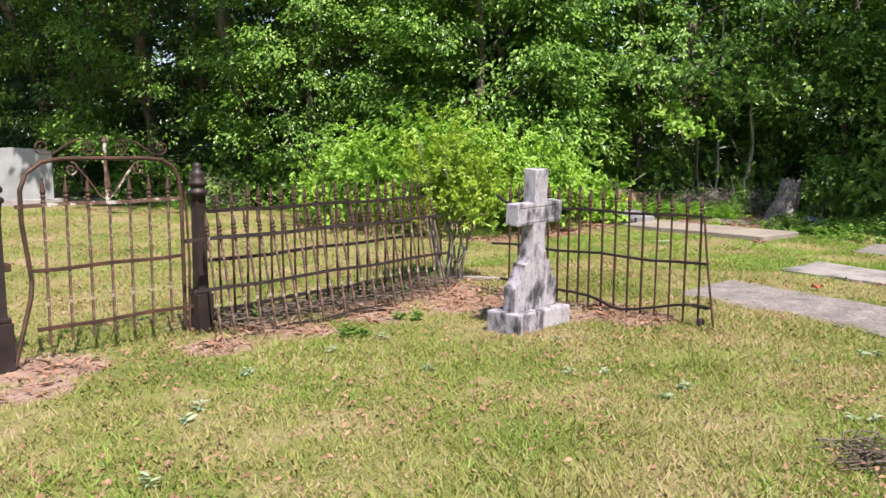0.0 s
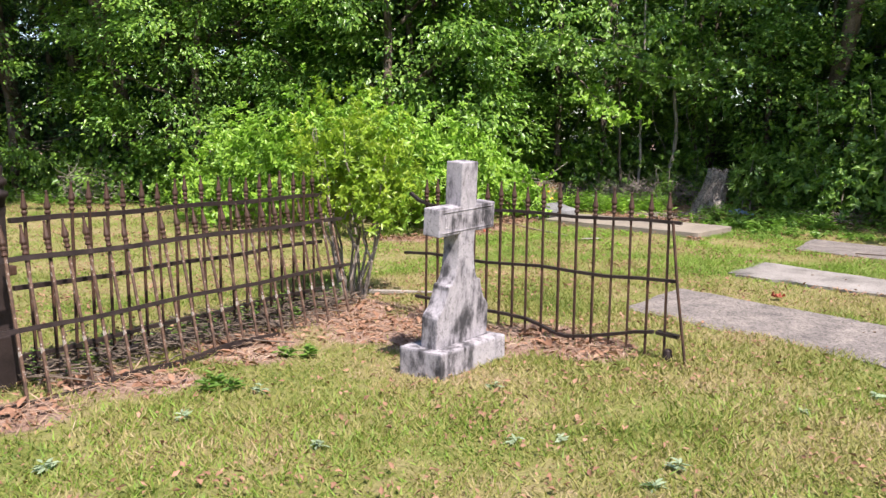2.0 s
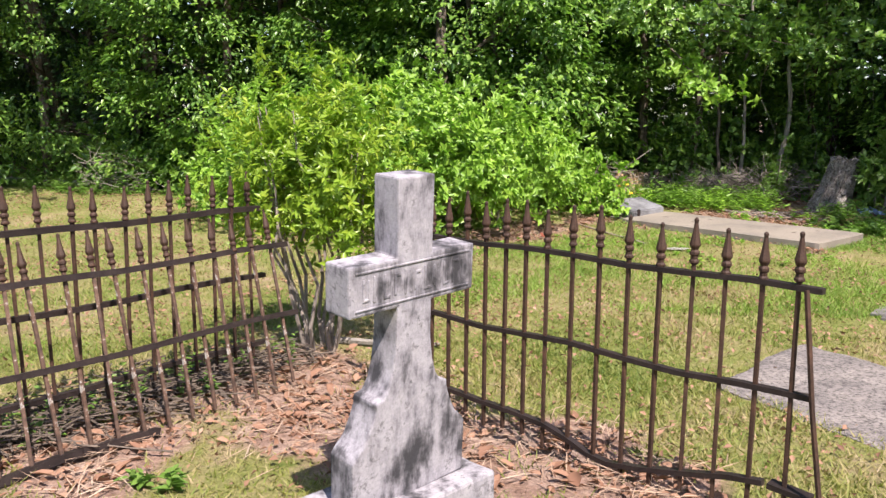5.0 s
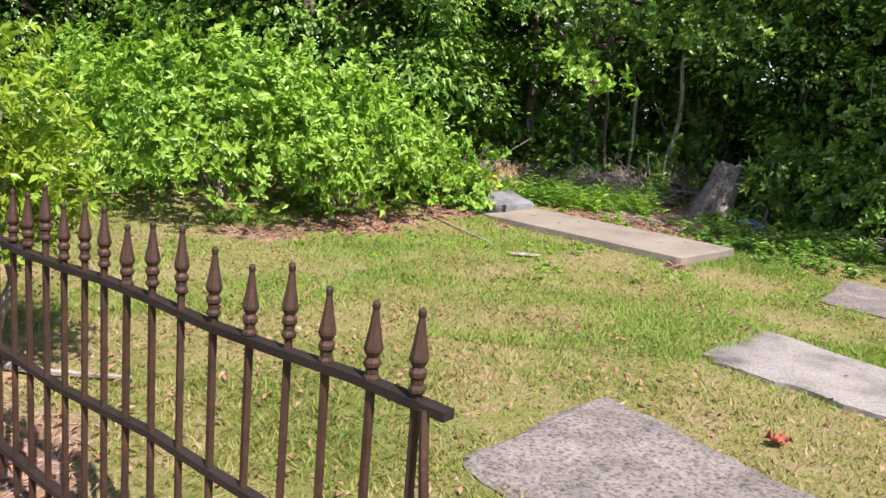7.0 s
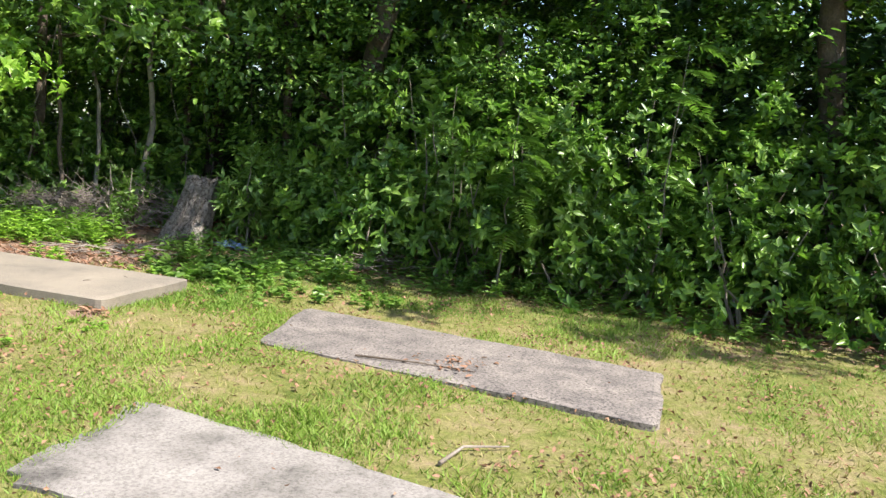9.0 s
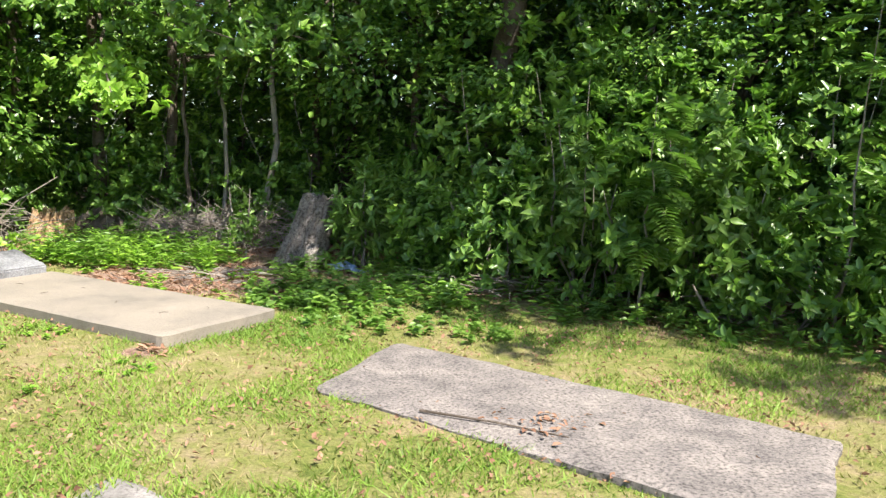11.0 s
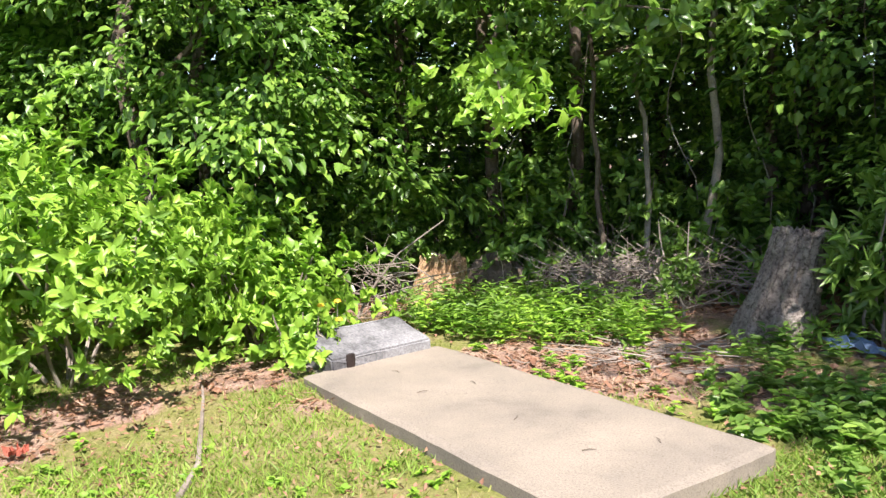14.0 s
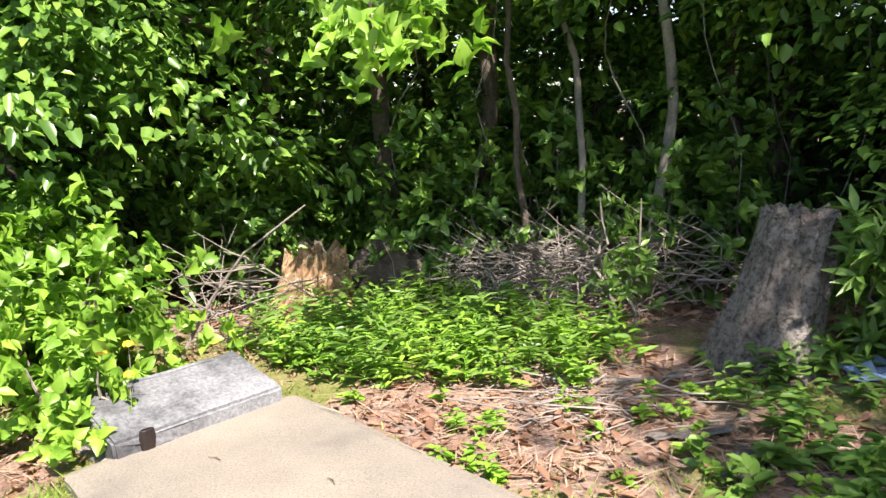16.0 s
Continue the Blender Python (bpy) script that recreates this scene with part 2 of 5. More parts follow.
def tube(bm, pts, radii, seg=6):
    """A tapered tube along points."""
    pts = [Vector(p) for p in pts]
    rings = []
    side = Vector((0.31, 0.95, 0.1))
    for i, p in enumerate(pts):
        d = (pts[min(i + 1, len(pts) - 1)] - pts[max(i - 1, 0)]).normalized()
        a = d.cross(side)
        if a.length < 0.1:
            a = d.cross(Vector((1, 0, 0)))
        a.normalize()
        b = d.cross(a)
        r = radii[i] if hasattr(radii, "__len__") else radii
        rings.append([bm.verts.new(p + (a * math.cos(k * math.tau / seg) + b * math.sin(k * math.tau / seg)) * r) for k in range(seg)])
    for q, w in zip(rings, rings[1:]):
        for k in range(seg):
            bm.faces.new((q[k], q[(k + 1) % seg], w[(k + 1) % seg], w[k]))
    bm.faces.new(rings[0][::-1])
    bm.faces.new(rings[-1])


def bar(bm, pts, w, h):
    """A bar of rectangular section, w across and h high, along points."""
    pts = [Vector(p) for p in pts]
    rings = []
    for i, p in enumerate(pts):
        d = (pts[min(i + 1, len(pts) - 1)] - pts[max(i - 1, 0)]).normalized()
        a = Vector((0, 0, 1)).cross(d)
        a = a.normalized() if a.length > 0.05 else Vector((0, 1, 0))
        b = d.cross(a)
        rings.append([bm.verts.new(p + a * (w / 2 * i1) + b * (h / 2 * i2)) for i1, i2 in ((-1, -1), (1, -1), (1, 1), (-1, 1))])
    for q, r in zip(rings, rings[1:]):
        for k in range(4):
            bm.faces.new((q[k], q[(k + 1) % 4], r[(k + 1) % 4], r[k]))
    bm.faces.new(rings[0][::-1])
    bm.faces.new(rings[-1])


def lathe(bm, profile, seg=12, turn=0.0):
    """A turned shape from (radius, height) pairs."""
    rings = [[bm.verts.new((r * math.cos(turn + k * math.tau / seg), r * math.sin(turn + k * math.tau / seg), z)) for k in range(seg)] for r, z in profile]
    for q, w in zip(rings, rings[1:]):
        for k in range(seg):
            bm.faces.new((q[k], q[(k + 1) % seg], w[(k + 1) % seg], w[k]))
    bm.faces.new(rings[0][::-1])
    bm.faces.new(rings[-1])


def extruded(bm, outline, thick, bevel=0.008):
    """An outline of (u, z) pairs, thickened along y about 0."""
    f = bm.faces.new([bm.verts.new((u, -thick / 2, z)) for u, z in outline])
    r = bmesh.ops.extrude_face_region(bm, geom=[f])
    bmesh.ops.translate(bm, vec=(0, thick, 0), verts=[v for v in r["geom"] if isinstance(v, bmesh.types.BMVert)])
    bmesh.ops.recalc_face_normals(bm, faces=bm.faces)
    if bevel:
        bmesh.ops.bevel(bm, geom=list(bm.edges), offset=bevel, segments=2, affect="EDGES", profile=0.6)


def unit(a):
    return a / np.maximum(np.linalg.norm(a, axis=1, keepdims=True), 1e-6)


def leaf_arrays(pos, along, up, length, width, fold=0.25, full=0):
    """Folded leaf blades. full: 0 four corners a leaf, 1 six, 2 nine points with a midrib."""
    n = len(pos)
    along = unit(along)
    side = unit(np.cross(along, up))
    nor = np.cross(side, along)
    L, W = length.reshape(-1, 1), width.reshape(-1, 1)
    if full == 1:
        rows = [(0, 0, 0), (0.26, 0.5, fold), (0.66, 0.42, fold * 0.6), (1, 0, -0.25), (0.66, -0.42, fold * 0.6), (0.26, -0.5, fold)]
        tri = np.array([[0, 1, 2], [0, 2, 3], [0, 3, 4], [0, 4, 5]])
    elif full:
        # a blade with a sunk midrib, rounded shoulders, drawn-out tip and drooping end
        rows = [(0, 0, 0), (0.16, 0.34, fold * 0.6), (0.42, 0.5, fold), (0.74, 0.27, fold * 0.2), (1, 0, -0.3), (0.74, -0.27, fold * 0.2), (0.42, -0.5, fold), (0.16, -0.34, fold * 0.6), (0.5, 0, 0.03)]
        tri = np.array([[0, 1, 8], [1, 2, 8], [2, 3, 8], [3, 4, 8], [4, 5, 8], [5, 6, 8], [6, 7, 8], [7, 0, 8]])
    else:
        rows = [(0, 0, 0), (0.42, 0.5, fold), (1, 0, -0.1), (0.42, -0.5, fold)]
        tri = np.array([[0, 1, 2], [0, 2, 3]])
    k = len(rows)
    v = np.stack([pos + along * L * a + side * W * b + nor * W * c for a, b, c in rows], axis=1).reshape(-1, 3)
    f = (np.arange(n)[:, None, None] * k + tri[None]).reshape(-1, 3)
    return v, f


def spray(r, centres, outward, per, spread, length, width, flat=0.4, droop=0.35, full=0):
    """Leaves gathered in clumps: round each centre, pointing outward and a little down."""
    n = len(centres) * per
    c = np.repeat(centres, per, axis=0)
    o = np.repeat(outward, per, axis=0)
    off = r.normal(size=(n, 3)) * spread * np.array([1, 1, flat])
    along = o * 0.7 + off / spread * 0.5 + r.normal(size=(n, 3)) * 0.3
    along[:, 2] -= droop
    up = np.array([0, 0, 1.0]) + o * 0.45 + r.normal(size=(n, 3)) * 0.26
    ln = length * r.uniform(0.6, 1.2, n)
    return leaf_arrays(c + off, along, up, ln, ln * width * r.uniform(0.8, 1.2, n), full=full)


def rosettes(r, tips, axis, per, length, width, cone=0.9, full=2):
    """Whorls of leaves that spread from shoot tips."""
    n = len(tips) * per
    c, o = np.repeat(tips, per, axis=0), np.repeat(axis, per, axis=0)
    q = unit(r.normal(size=(n, 3)))
    q -= o * np.sum(q * o, axis=1, keepdims=True) * 0.8
    along = unit(o * r.uniform(0.1, 0.9, (n, 1)) + unit(q) * cone)
    back = r.uniform(0, 0.09, (n, 1))
    ln = length * r.uniform(0.65, 1.2, n)
    return leaf_arrays(c - o * back, along, o + r.normal(size=(n, 3)) * 0.25, ln, ln * width * r.uniform(0.85, 1.2, n), full=full)


def crown_mesh(name, seed, rx, z0, z1, boughs, sprays, per, length, width=0.5, plate=0.5, hollow=0.5, full=0):
    """An uneven crown of layered boughs: each one a drooping plate of leaf sprays, with dark gaps between the boughs."""
    r = np.random.default_rng(seed)
    a = r.uniform(0, math.tau, boughs)
    h = (np.arange(boughs) + r.uniform(0, 1, boughs)) / boughs
    prof = 0.6 + 0.4 * np.sin(np.pi * np.clip(h * 0.85 + 0.15, 0, 1))
    rad = rx * prof * r.uniform(hollow, 1.12, boughs)
    c = np.stack([rad * np.cos(a), rad * np.sin(a), z0 + (z1 - z0) * h], axis=1)
    size = plate * r.uniform(0.55, 1.25, boughs)
    n = boughs * sprays
    C, A, S = np.repeat(c, sprays, axis=0), np.repeat(a, sprays), np.repeat(size, sprays)
    u, w = r.normal(size=n) * 0.55 * S, r.normal(size=n) * 0.6 * S
    o = np.stack([np.cos(A), np.sin(A), np.zeros(n)], axis=1)
    t = np.stack([-np.sin(A), np.cos(A), np.zeros(n)], axis=1)
    p = C + o * u[:, None] + t * w[:, None]
    p[:, 2] += -0.35 * np.abs(u) - 0.25 * np.abs(w) + r.normal(size=n) * 0.07
    way = unit(o + t * (w / S)[:, None] * 0.8 + r.normal(size=(n, 3)) * 0.25)
    v, f = spray(r, p, way, per, 0.12, length, width, 0.45, 0.4, full)
    v[:, 2] = np.maximum(v[:, 2], 0.02)
    return np_mesh(name, v, f)


def wavy(p0, p1, steps, amount, r):
    p0, p1 = Vector(p0), Vector(p1)
    pts = []
    for i in range(steps + 1):
        k = i / steps
        w = amount * math.sin(math.pi * min(1, k * 1.2)) if i else 0
        pts.append(p0.lerp(p1, k) + Vector((r.normal() * w, r.normal() * w, 0)))
    return pts


# ---- ground ----
def soft(a, b, x):
    k = np.clip((x - a) / (b - a), 0, 1)
    return k * k * (3 - 2 * k)


def ripple(x, y):
    return 0.012 * np.sin(x * 1.7 + y * 0.6) + 0.01 * np.sin(y * 2.3 - x * 0.9 + 1.0) + 0.006 * np.sin(x * 5.1 + 2) * np.sin(y * 4.3)


def height(x, y):
    return 0.045 + 0.09 * soft(12.6, 15.5, y) + ripple(x, y)


EDGE = [(-60, 24), (-16, 19.5), (-9, 19), (-5.2, 16.4), (-2.5, 16.2), (1.5, 16), (2.6, 15.7), (5.2, 15.6), (6.3, 13.9), (7.4, 13.3), (8.6, 12.4), (9.3, 11.4), (9.9, 10.3), (11.0, 8.4), (14.0, 6.4), (60, 3)]


def wood_depth(x, y):
    """How far inside the wood's edge a place lies, negative on the lawn."""
    best, sign = np.full(np.shape(x), 1e9), np.full(np.shape(x), -1.0)
    for (x0, y0), (x1, y1) in zip(EDGE, EDGE[1:]):
        dx, dy = x1 - x0, y1 - y0
        k = np.clip(((x - x0) * dx + (y - y0) * dy) / (dx * dx + dy * dy), 0, 1)
        ex, ey = x - x0 - k * dx, y - y0 - k * dy
        d = np.hypot(ex, ey)
        s = np.where(dx * ey - dy * ex > 0, 1.0, -1.0)
        sign = np.where(d < best - 1e-9, s, sign)
        best = np.minimum(best, d)
    return best * sign


BARE = [(0.2, 7.8, 0.75), (0.7, 7.5, 0.7), (1.4, 7.1, 0.6), (1.8, 6.8, 0.4), (-0.35, 6.9, 0.5), (-0.75, 6.1, 0.4), (-1.05, 5.55, 0.3), (-1.9, 5.05, 0.42), (-1.75, 4.6, 0.32),
        (1.25, 13.0, 0.6), (0.6, 12.2, 0.5), (1.6, 13.7, 0.5), (2.3, 14.2, 0.45), (4.2, 14.75, 0.6), (4.9, 14.6, 0.8), (5.5, 14.2, 0.5), (3.9, 14.75, 0.4), (4.3, 14.4, 0.5), (5.0, 15.2, 0.6), (4.6, 15.0, 0.5), (2.9, 13.68, 0.14), (4.32, 12.24, 0.14)]


def bare(x, y):
    s = np.zeros(np.shape(x))
    for bx, by, r in BARE:
        s = np.maximum(s, np.exp(-((x - bx) ** 2 + (y - by) ** 2) / (r * r)))
    patchy = 0.55 + 0.45 * np.sin(x * 5.3 + 2 * np.sin(y * 3.1)) * np.sin(y * 6.1 + 1.5 * np.sin(x * 4.3))
    s = soft(0.15, 0.85, s * (0.55 + 0.6 * patchy))
    return np.maximum(s, soft(-0.5, 0.9, wood_depth(x, y)))


def build_ground():
    fine = np.arange(-11, 13.01, 0.12)
    far = np.array([0.5, 1.2, 2.5, 5, 9, 16, 30, 60, 120, 260])
    xs = np.concatenate([-11 - far[::-1], fine, 13 + far])
    fy = np.arange(0, 20.01, 0.12)
    ys = np.concatenate([0 - far[::-1], fy, 20 + far])
    X, Y = np.meshgrid(xs, ys)
    Z = height(X, Y)
    v = np.stack([X.ravel(), Y.ravel(), Z.ravel()], axis=1)
    w, hh = len(xs), len(ys)
    i = (np.arange(hh - 1)[:, None] * w + np.arange(w - 1)[None]).ravel()
    me = np_mesh("ground", v, np.stack([i, i + 1, i + w + 1, i + w], axis=1))
    col = me.color_attributes.new("soil", "FLOAT_COLOR", "POINT")
    s = bare(v[:, 0], v[:, 1])
    col.data.foreach_set("color", np.stack([s, s, s, np.ones_like(s)], axis=1).astype(np.float32).ravel())
    tagged(part("ground", me, MAT_GROUND, smooth=True), "patchy mown lawn with dry straw, bare soil and leaf litter", "ground", kind="structure")


build_ground()


# ---- grave slabs ----
def slab(name, corners, thick, mat, label, rough_edge=0.02, worn=0.0, z=None, seed=1):
    """A grave slab between four corners, in turn round it; its edges wander and its corners are worn off."""
    r = np.random.default_rng(seed)
    p00, p10, p11, p01 = (Vector((x, y, 0)) for x, y in corners)
    length, width = (p10 - p00).length, (p01 - p00).length
    a, b = (p10 - p00) / length, (p01 - p00) / width
    nx, ny = int(length / 0.05), int(width / 0.05)
    bm = bmesh.new()
    grid = []
    z = float(height(p00.x, p00.y)) if z is None else z
    ph = r.uniform(0, 6, 6)
    for i in range(nx + 1):
        row = []
        for j in range(ny + 1):
            u, v = i / nx, j / ny
            e = min(min(u, 1 - u) * length, min(v, 1 - v) * width)
            p = p00.lerp(p10, u).lerp(p01.lerp(p11, u), v)
            cu, cv = u * length, v * width
            if e < 1e-6:
                wob = rough_edge * (0.7 * math.sin(cu * 5 + ph[0]) + 0.5 * math.sin(cu * 17 + ph[1]) + 0.7 * math.sin(cv * 9 + ph[2]) + 0.8 * noise.noise((cu * 14, cv * 14, seed)))
                p += b * (wob if v in (0, 1) else 0) + a * (wob if u in (0, 1) else 0)
                if u in (0, 1) and v in (0, 1):
                    p += a * (worn if u < 0.5 else -worn) + b * (worn if v < 0.5 else -worn)
            top = thick - (0.011 if e < 1e-6 else 0) + 0.004 * noise.noise((cu * 3, cv * 3, seed)) + 0.0015 * noise.noise((cu * 19, cv * 19, seed))
            row.append(bm.verts.new((p.x, p.y, z + top)))
        grid.append(row)
    for i in range(nx):
        for j in range(ny):
            bm.faces.new((grid[i][j], grid[i + 1][j], grid[i + 1][j + 1], grid[i][j + 1]))
    rim = [e for e in bm.edges if e.is_boundary]
    ext = bmesh.ops.extrude_edge_only(bm, edges=rim)
    for v in ext["geom"]:
        if isinstance(v, bmesh.types.BMVert):
            v.co.z = z - 0.12
    bmesh.ops.recalc_face_normals(bm, faces=bm.faces)
    return tagged(part(name, bm, mat), label, "grave slab", "grave slabs in the lawn")


SLABS = [
    ((2.33, 8.0), (3.76, 6.0), (4.46, 6.83), (3.03, 8.83)),
    ((3.78, 9.53), (5.02, 8.12), (5.68, 8.34), (4.41, 10.29)),
    ((5.25, 11.30), (6.81, 9.29), (7.64, 10.11), (5.93, 12.28)),
    ((2.68, 14.05), (4.42, 12.27), (5.2, 13.08), (3.36, 14.91)),
]
MARKER_PLOT = ((2.80, 14.13), (3.35, 14.82), (2.97, 15.12), (2.42, 14.43))
slab("grave_slab", SLABS[0], 0.022, MAT_CONCRETE_GREY, "grey aggregate concrete grave slab sunk level with the lawn", 0.02, 0.05, seed=3)
slab("grave_slab", SLABS[1], 0.028, MAT_CONCRETE_PALE, "pale worn concrete grave slab with crumbling edges in grass", 0.03, 0.08, seed=5)
slab("grave_slab", SLABS[2], 0.026, MAT_CONCRETE_GREY, "grey gravelly concrete grave slab at the edge of shade", 0.014, 0.02, seed=9)
slab("grave_slab", SLABS[3], 0.075, MAT_CONCRETE_TAN, "tan smooth concrete grave slab with a headstone at its end", 0.004, 0.012, z=0.07, seed=12)


def on_slab(x, y, grow=0.0):
    hit = np.zeros(np.shape(x), dtype=bool)
    for quad in SLABS + [MARKER_PLOT]:
        inside = np.ones(np.shape(x), dtype=bool)
        for (x0, y0), (x1, y1) in zip(quad, quad[1:] + quad[:1]):
            q = math.hypot(x1 - x0, y1 - y0)
            inside &= ((x1 - x0) * (y - y0) - (y1 - y0) * (x - x0)) / q > -grow
        hit |= inside
    return hit


# ---- the marble cross ----
def worn_stone(bm, amount, seed, cuts=2):
    """Subdivide a carved block and wear its faces and edges unevenly."""
    bmesh.ops.subdivide_edges(bm, edges=[e for e in bm.edges if e.calc_length() > 0.05], cuts=cuts, use_grid_fill=True)
    for v in bm.verts:
        v.co += v.normal * amount * (noise.noise(v.co * 11 + Vector((seed, 0, 0))) - 0.15)


def marble_cross():
    t = thing("cross_gravestone", "weathered white marble cross on a stepped base, streaked with black lichen", "gravestone",
              m=pose(0.968, 6.475, 0.05, 0, 0, math.degrees(math.atan2(0.475, 0.40))))
    bm = bmesh.new()
    box(bm, 0.61, 0.30, 0.22, pose(0, 0, 0.035), 0.012)
    worn_stone(bm, 0.006, 1)
    part("base_block", bm, MAT_MARBLE, t)
    half = [(0.237, 0.142), (0.237, 0.325), (0.222, 0.345), (0.19, 0.375), (0.165, 0.425), (0.15, 0.468), (0.15, 0.492), (0.118, 0.5), (0.098, 0.53), (0.082, 0.58), (0.071, 0.66)]
    s, w, lo, hi, top = 0.07, 0.252, 0.778, 0.928, 1.165
    half += [(s, lo), (w, lo), (w, hi), (s, hi), (s + 0.002, top)]
    bm = bmesh.new()
    extruded(bm, half + [(-u, z) for u, z in reversed(half)], 0.11, 0.007)
    cross = part("cross", bm, MAT_MARBLE, t, m=pose(0, 0, 0, 4.0, -2.2))
    for z in (lo + 0.02, hi - 0.02):
        bm = bmesh.new()
        box(bm, 0.46, 0.006, 0.006, pose(0, -0.0555, z), 0.002)
        part("moulding", bm, MAT_MARBLE, cross)
    # a raised inscription, worn past reading
    r = np.random.default_rng(19)
    for k in range(11):
        u, h = -0.2 + 0.04 * k, 0.07 + 0.008 * r.normal()
        bm = bmesh.new()
        box(bm, 0.008, 0.005, h, pose(u, -0.0555, 0.853), 0.002)
        if k % 3 != 1:
            box(bm, 0.018, 0.005, 0.008, pose(u + 0.011, -0.0555, 0.853 + (h / 2 - 0.005) * (1 if k % 2 else -1)), 0.002)
        if k % 4 == 0:
            box(bm, 0.007, 0.005, h * 0.9, pose(u + 0.02, -0.0555, 0.853), 0.002)
        part("letter_bar", bm, MAT_MARBLE, cross)


marble_cross()


# ---- iron fence ----
def finial_mesh():
    bm = bmesh.new()
    lathe(bm, [(0.010, 0), (0.016, 0.006), (0.016, 0.012), (0.012, 0.018), (0.012, 0.028), (0.0165, 0.034), (0.0165, 0.042), (0.011, 0.05), (0.0175, 0.062), (0.018, 0.068), (0.0115, 0.10), (0.006, 0.138), (0.0075, 0.144), (0.0075, 0.15), (0.003, 0.156)], 8)
    me = bpy.data.meshes.new("finial")
    bm.to_mesh(me)
    bm.free()
    me.materials.append(MAT_IRON)
    return me


FINIAL = finial_mesh()


def picket_mesh(length, mat):
    bm = bmesh.new()
    box(bm, 0.0145, 0.0145, length, pose(0, 0, length / 2), 0.003)
    me = bpy.data.meshes.new("picket")
    bm.to_mesh(me)
    bm.free()
    me.materials.append(mat)
    return me


def fence(label, m, pickets, rails, foot=0.08, top=0.93, mat=MAT_IRON, skip=(), lean=1.2, seed=2, group="iron fence panels"):
    """A panel along its own x: pickets at the given x, rails as (points, width, height)."""
    r = np.random.default_rng(seed)
    t = thing("iron_fence", label, "fence", group, m)
    for pts, w, h in rails:
        bm = bmesh.new()
        bar(bm, pts, w, h)
        part("rail", bm, MAT_IRON_DARK, t)
    me = picket_mesh(top - foot, mat)
    for i, x in enumerate(pickets):
        p = part("picket", me, mat, t, m=pose(x, 0, foot + r.normal() * 0.012, r.normal() * lean * 0.6, r.normal() * lean, r.normal() * 12))
        if i not in skip:
            part("finial", FINIAL, MAT_IRON, p, m=pose(0, 0, top - foot))
    return t


def along_fence(x0, y0, dx, dy, z=0.05, tilt=0.0):
    return pose(x0, y0, z, 0, 0, math.degrees(math.atan2(dy, dx))) @ pose(0, 0, 0, tilt)


def rail_line(x0, x1, z, wave=0.006, n=8, phase=0.0, y=0.0):
    return [(x0 + (x1 - x0) * k / n, y, z + wave * math.sin(k * 1.7 + phase)) for k in range(n + 1)]


PICKET_GAP = 0.1165
# east panel, broken free at its far end, from the loose end post
east = along_fence(2.21, 6.49, -0.79, 0.613)
fence("rusty wrought iron fence panel with spear finials and sagging bottom rail", east,
      [0.022 + PICKET_GAP * i - 0.0155 * max(0, i - 8) for i in range(17)],
      [(rail_line(-0.045, 1.72, 0.82, 0.006) + [(1.82, 0.0, 0.85), (1.9, 0.0, 0.9)], 0.03, 0.018),
       (rail_line(-0.04, 1.95, 0.478, 0.009, 9, 1.0), 0.026, 0.018),
       ([(0.09, 0, 0.172), (0.2, 0, 0.158), (0.35, 0, 0.12), (0.53, 0, 0.08), (0.66, 0, 0.06), (0.74, 0, 0.07), (0.84, 0, 0.105), (0.95, 0, 0.132), (1.1, 0, 0.142), (1.3, 0, 0.146), (1.55, 0, 0.16), (1.85, 0, 0.17)], 0.028, 0.018),
       ([(-0.06, 0.0, 0.165), (0.07, 0.0, 0.175)], 0.05, 0.018)], foot=0.05, top=0.845, seed=4, lean=0.25)


def end_brace():
    t = thing("fence_brace", "rusted iron post foot with a slanting brace rod", "fence post", m=along_fence(2.21, 6.49, -0.79, 0.613))
    bm = bmesh.new()
    tube(bm, [(0.0, 0.012, 0.82), (-0.05, 0.03, 0.45), (-0.125, 0.05, 0.0)], 0.009, 6)
    part("brace_rod", bm, MAT_IRON, t)
    bm = bmesh.new()
    lathe(bm, [(0.035, -0.05), (0.032, 0.03), (0.024, 0.075), (0.012, 0.085)], 10)
    part("foot", bm, MAT_IRON_DARK, t, m=pose(0.0, 0, 0))


end_brace()

# west line: an upright panel from the gate post to the corner, and a fallen panel that leans against it
west_dir = (0.55, 0.835)
fence("rusty wrought iron fence panel with spear finials, behind a fallen panel", along_fence(-1.30, 6.1, *west_dir),
      [0.1 + 0.1165 * i for i in range(20)],
      [(rail_line(0.0, 2.4, 0.85, 0.006, 9, 0.4), 0.03, 0.026), (rail_line(0.0, 2.4, 0.5, 0.006, 9, 1.4), 0.026, 0.024), (rail_line(0.0, 2.4, 0.14, 0.006, 9, 2.4), 0.03, 0.022)],
      foot=0.05, top=0.87, seed=8, lean=0.7)
fence("fallen iron fence panel with flaking paint leaning against another panel", along_fence(-1.12, 5.70, *west_dir, z=0.03, tilt=-12),
      [0.06 + 0.1165 * i for i in range(22)],
      [(rail_line(-0.1, 2.6, 0.72, 0.006, 9, 0.2), 0.03, 0.026), (rail_line(-0.1, 2.6, 0.38, 0.006, 9, 1.0), 0.026, 0.024), (rail_line(-0.1, 1.75, 0.03, 0.01, 9, 2.0), 0.045, 0.03)],
      foot=0.02, top=0.74, mat=MAT_IRON_FLAKED, seed=11, lean=0.9)


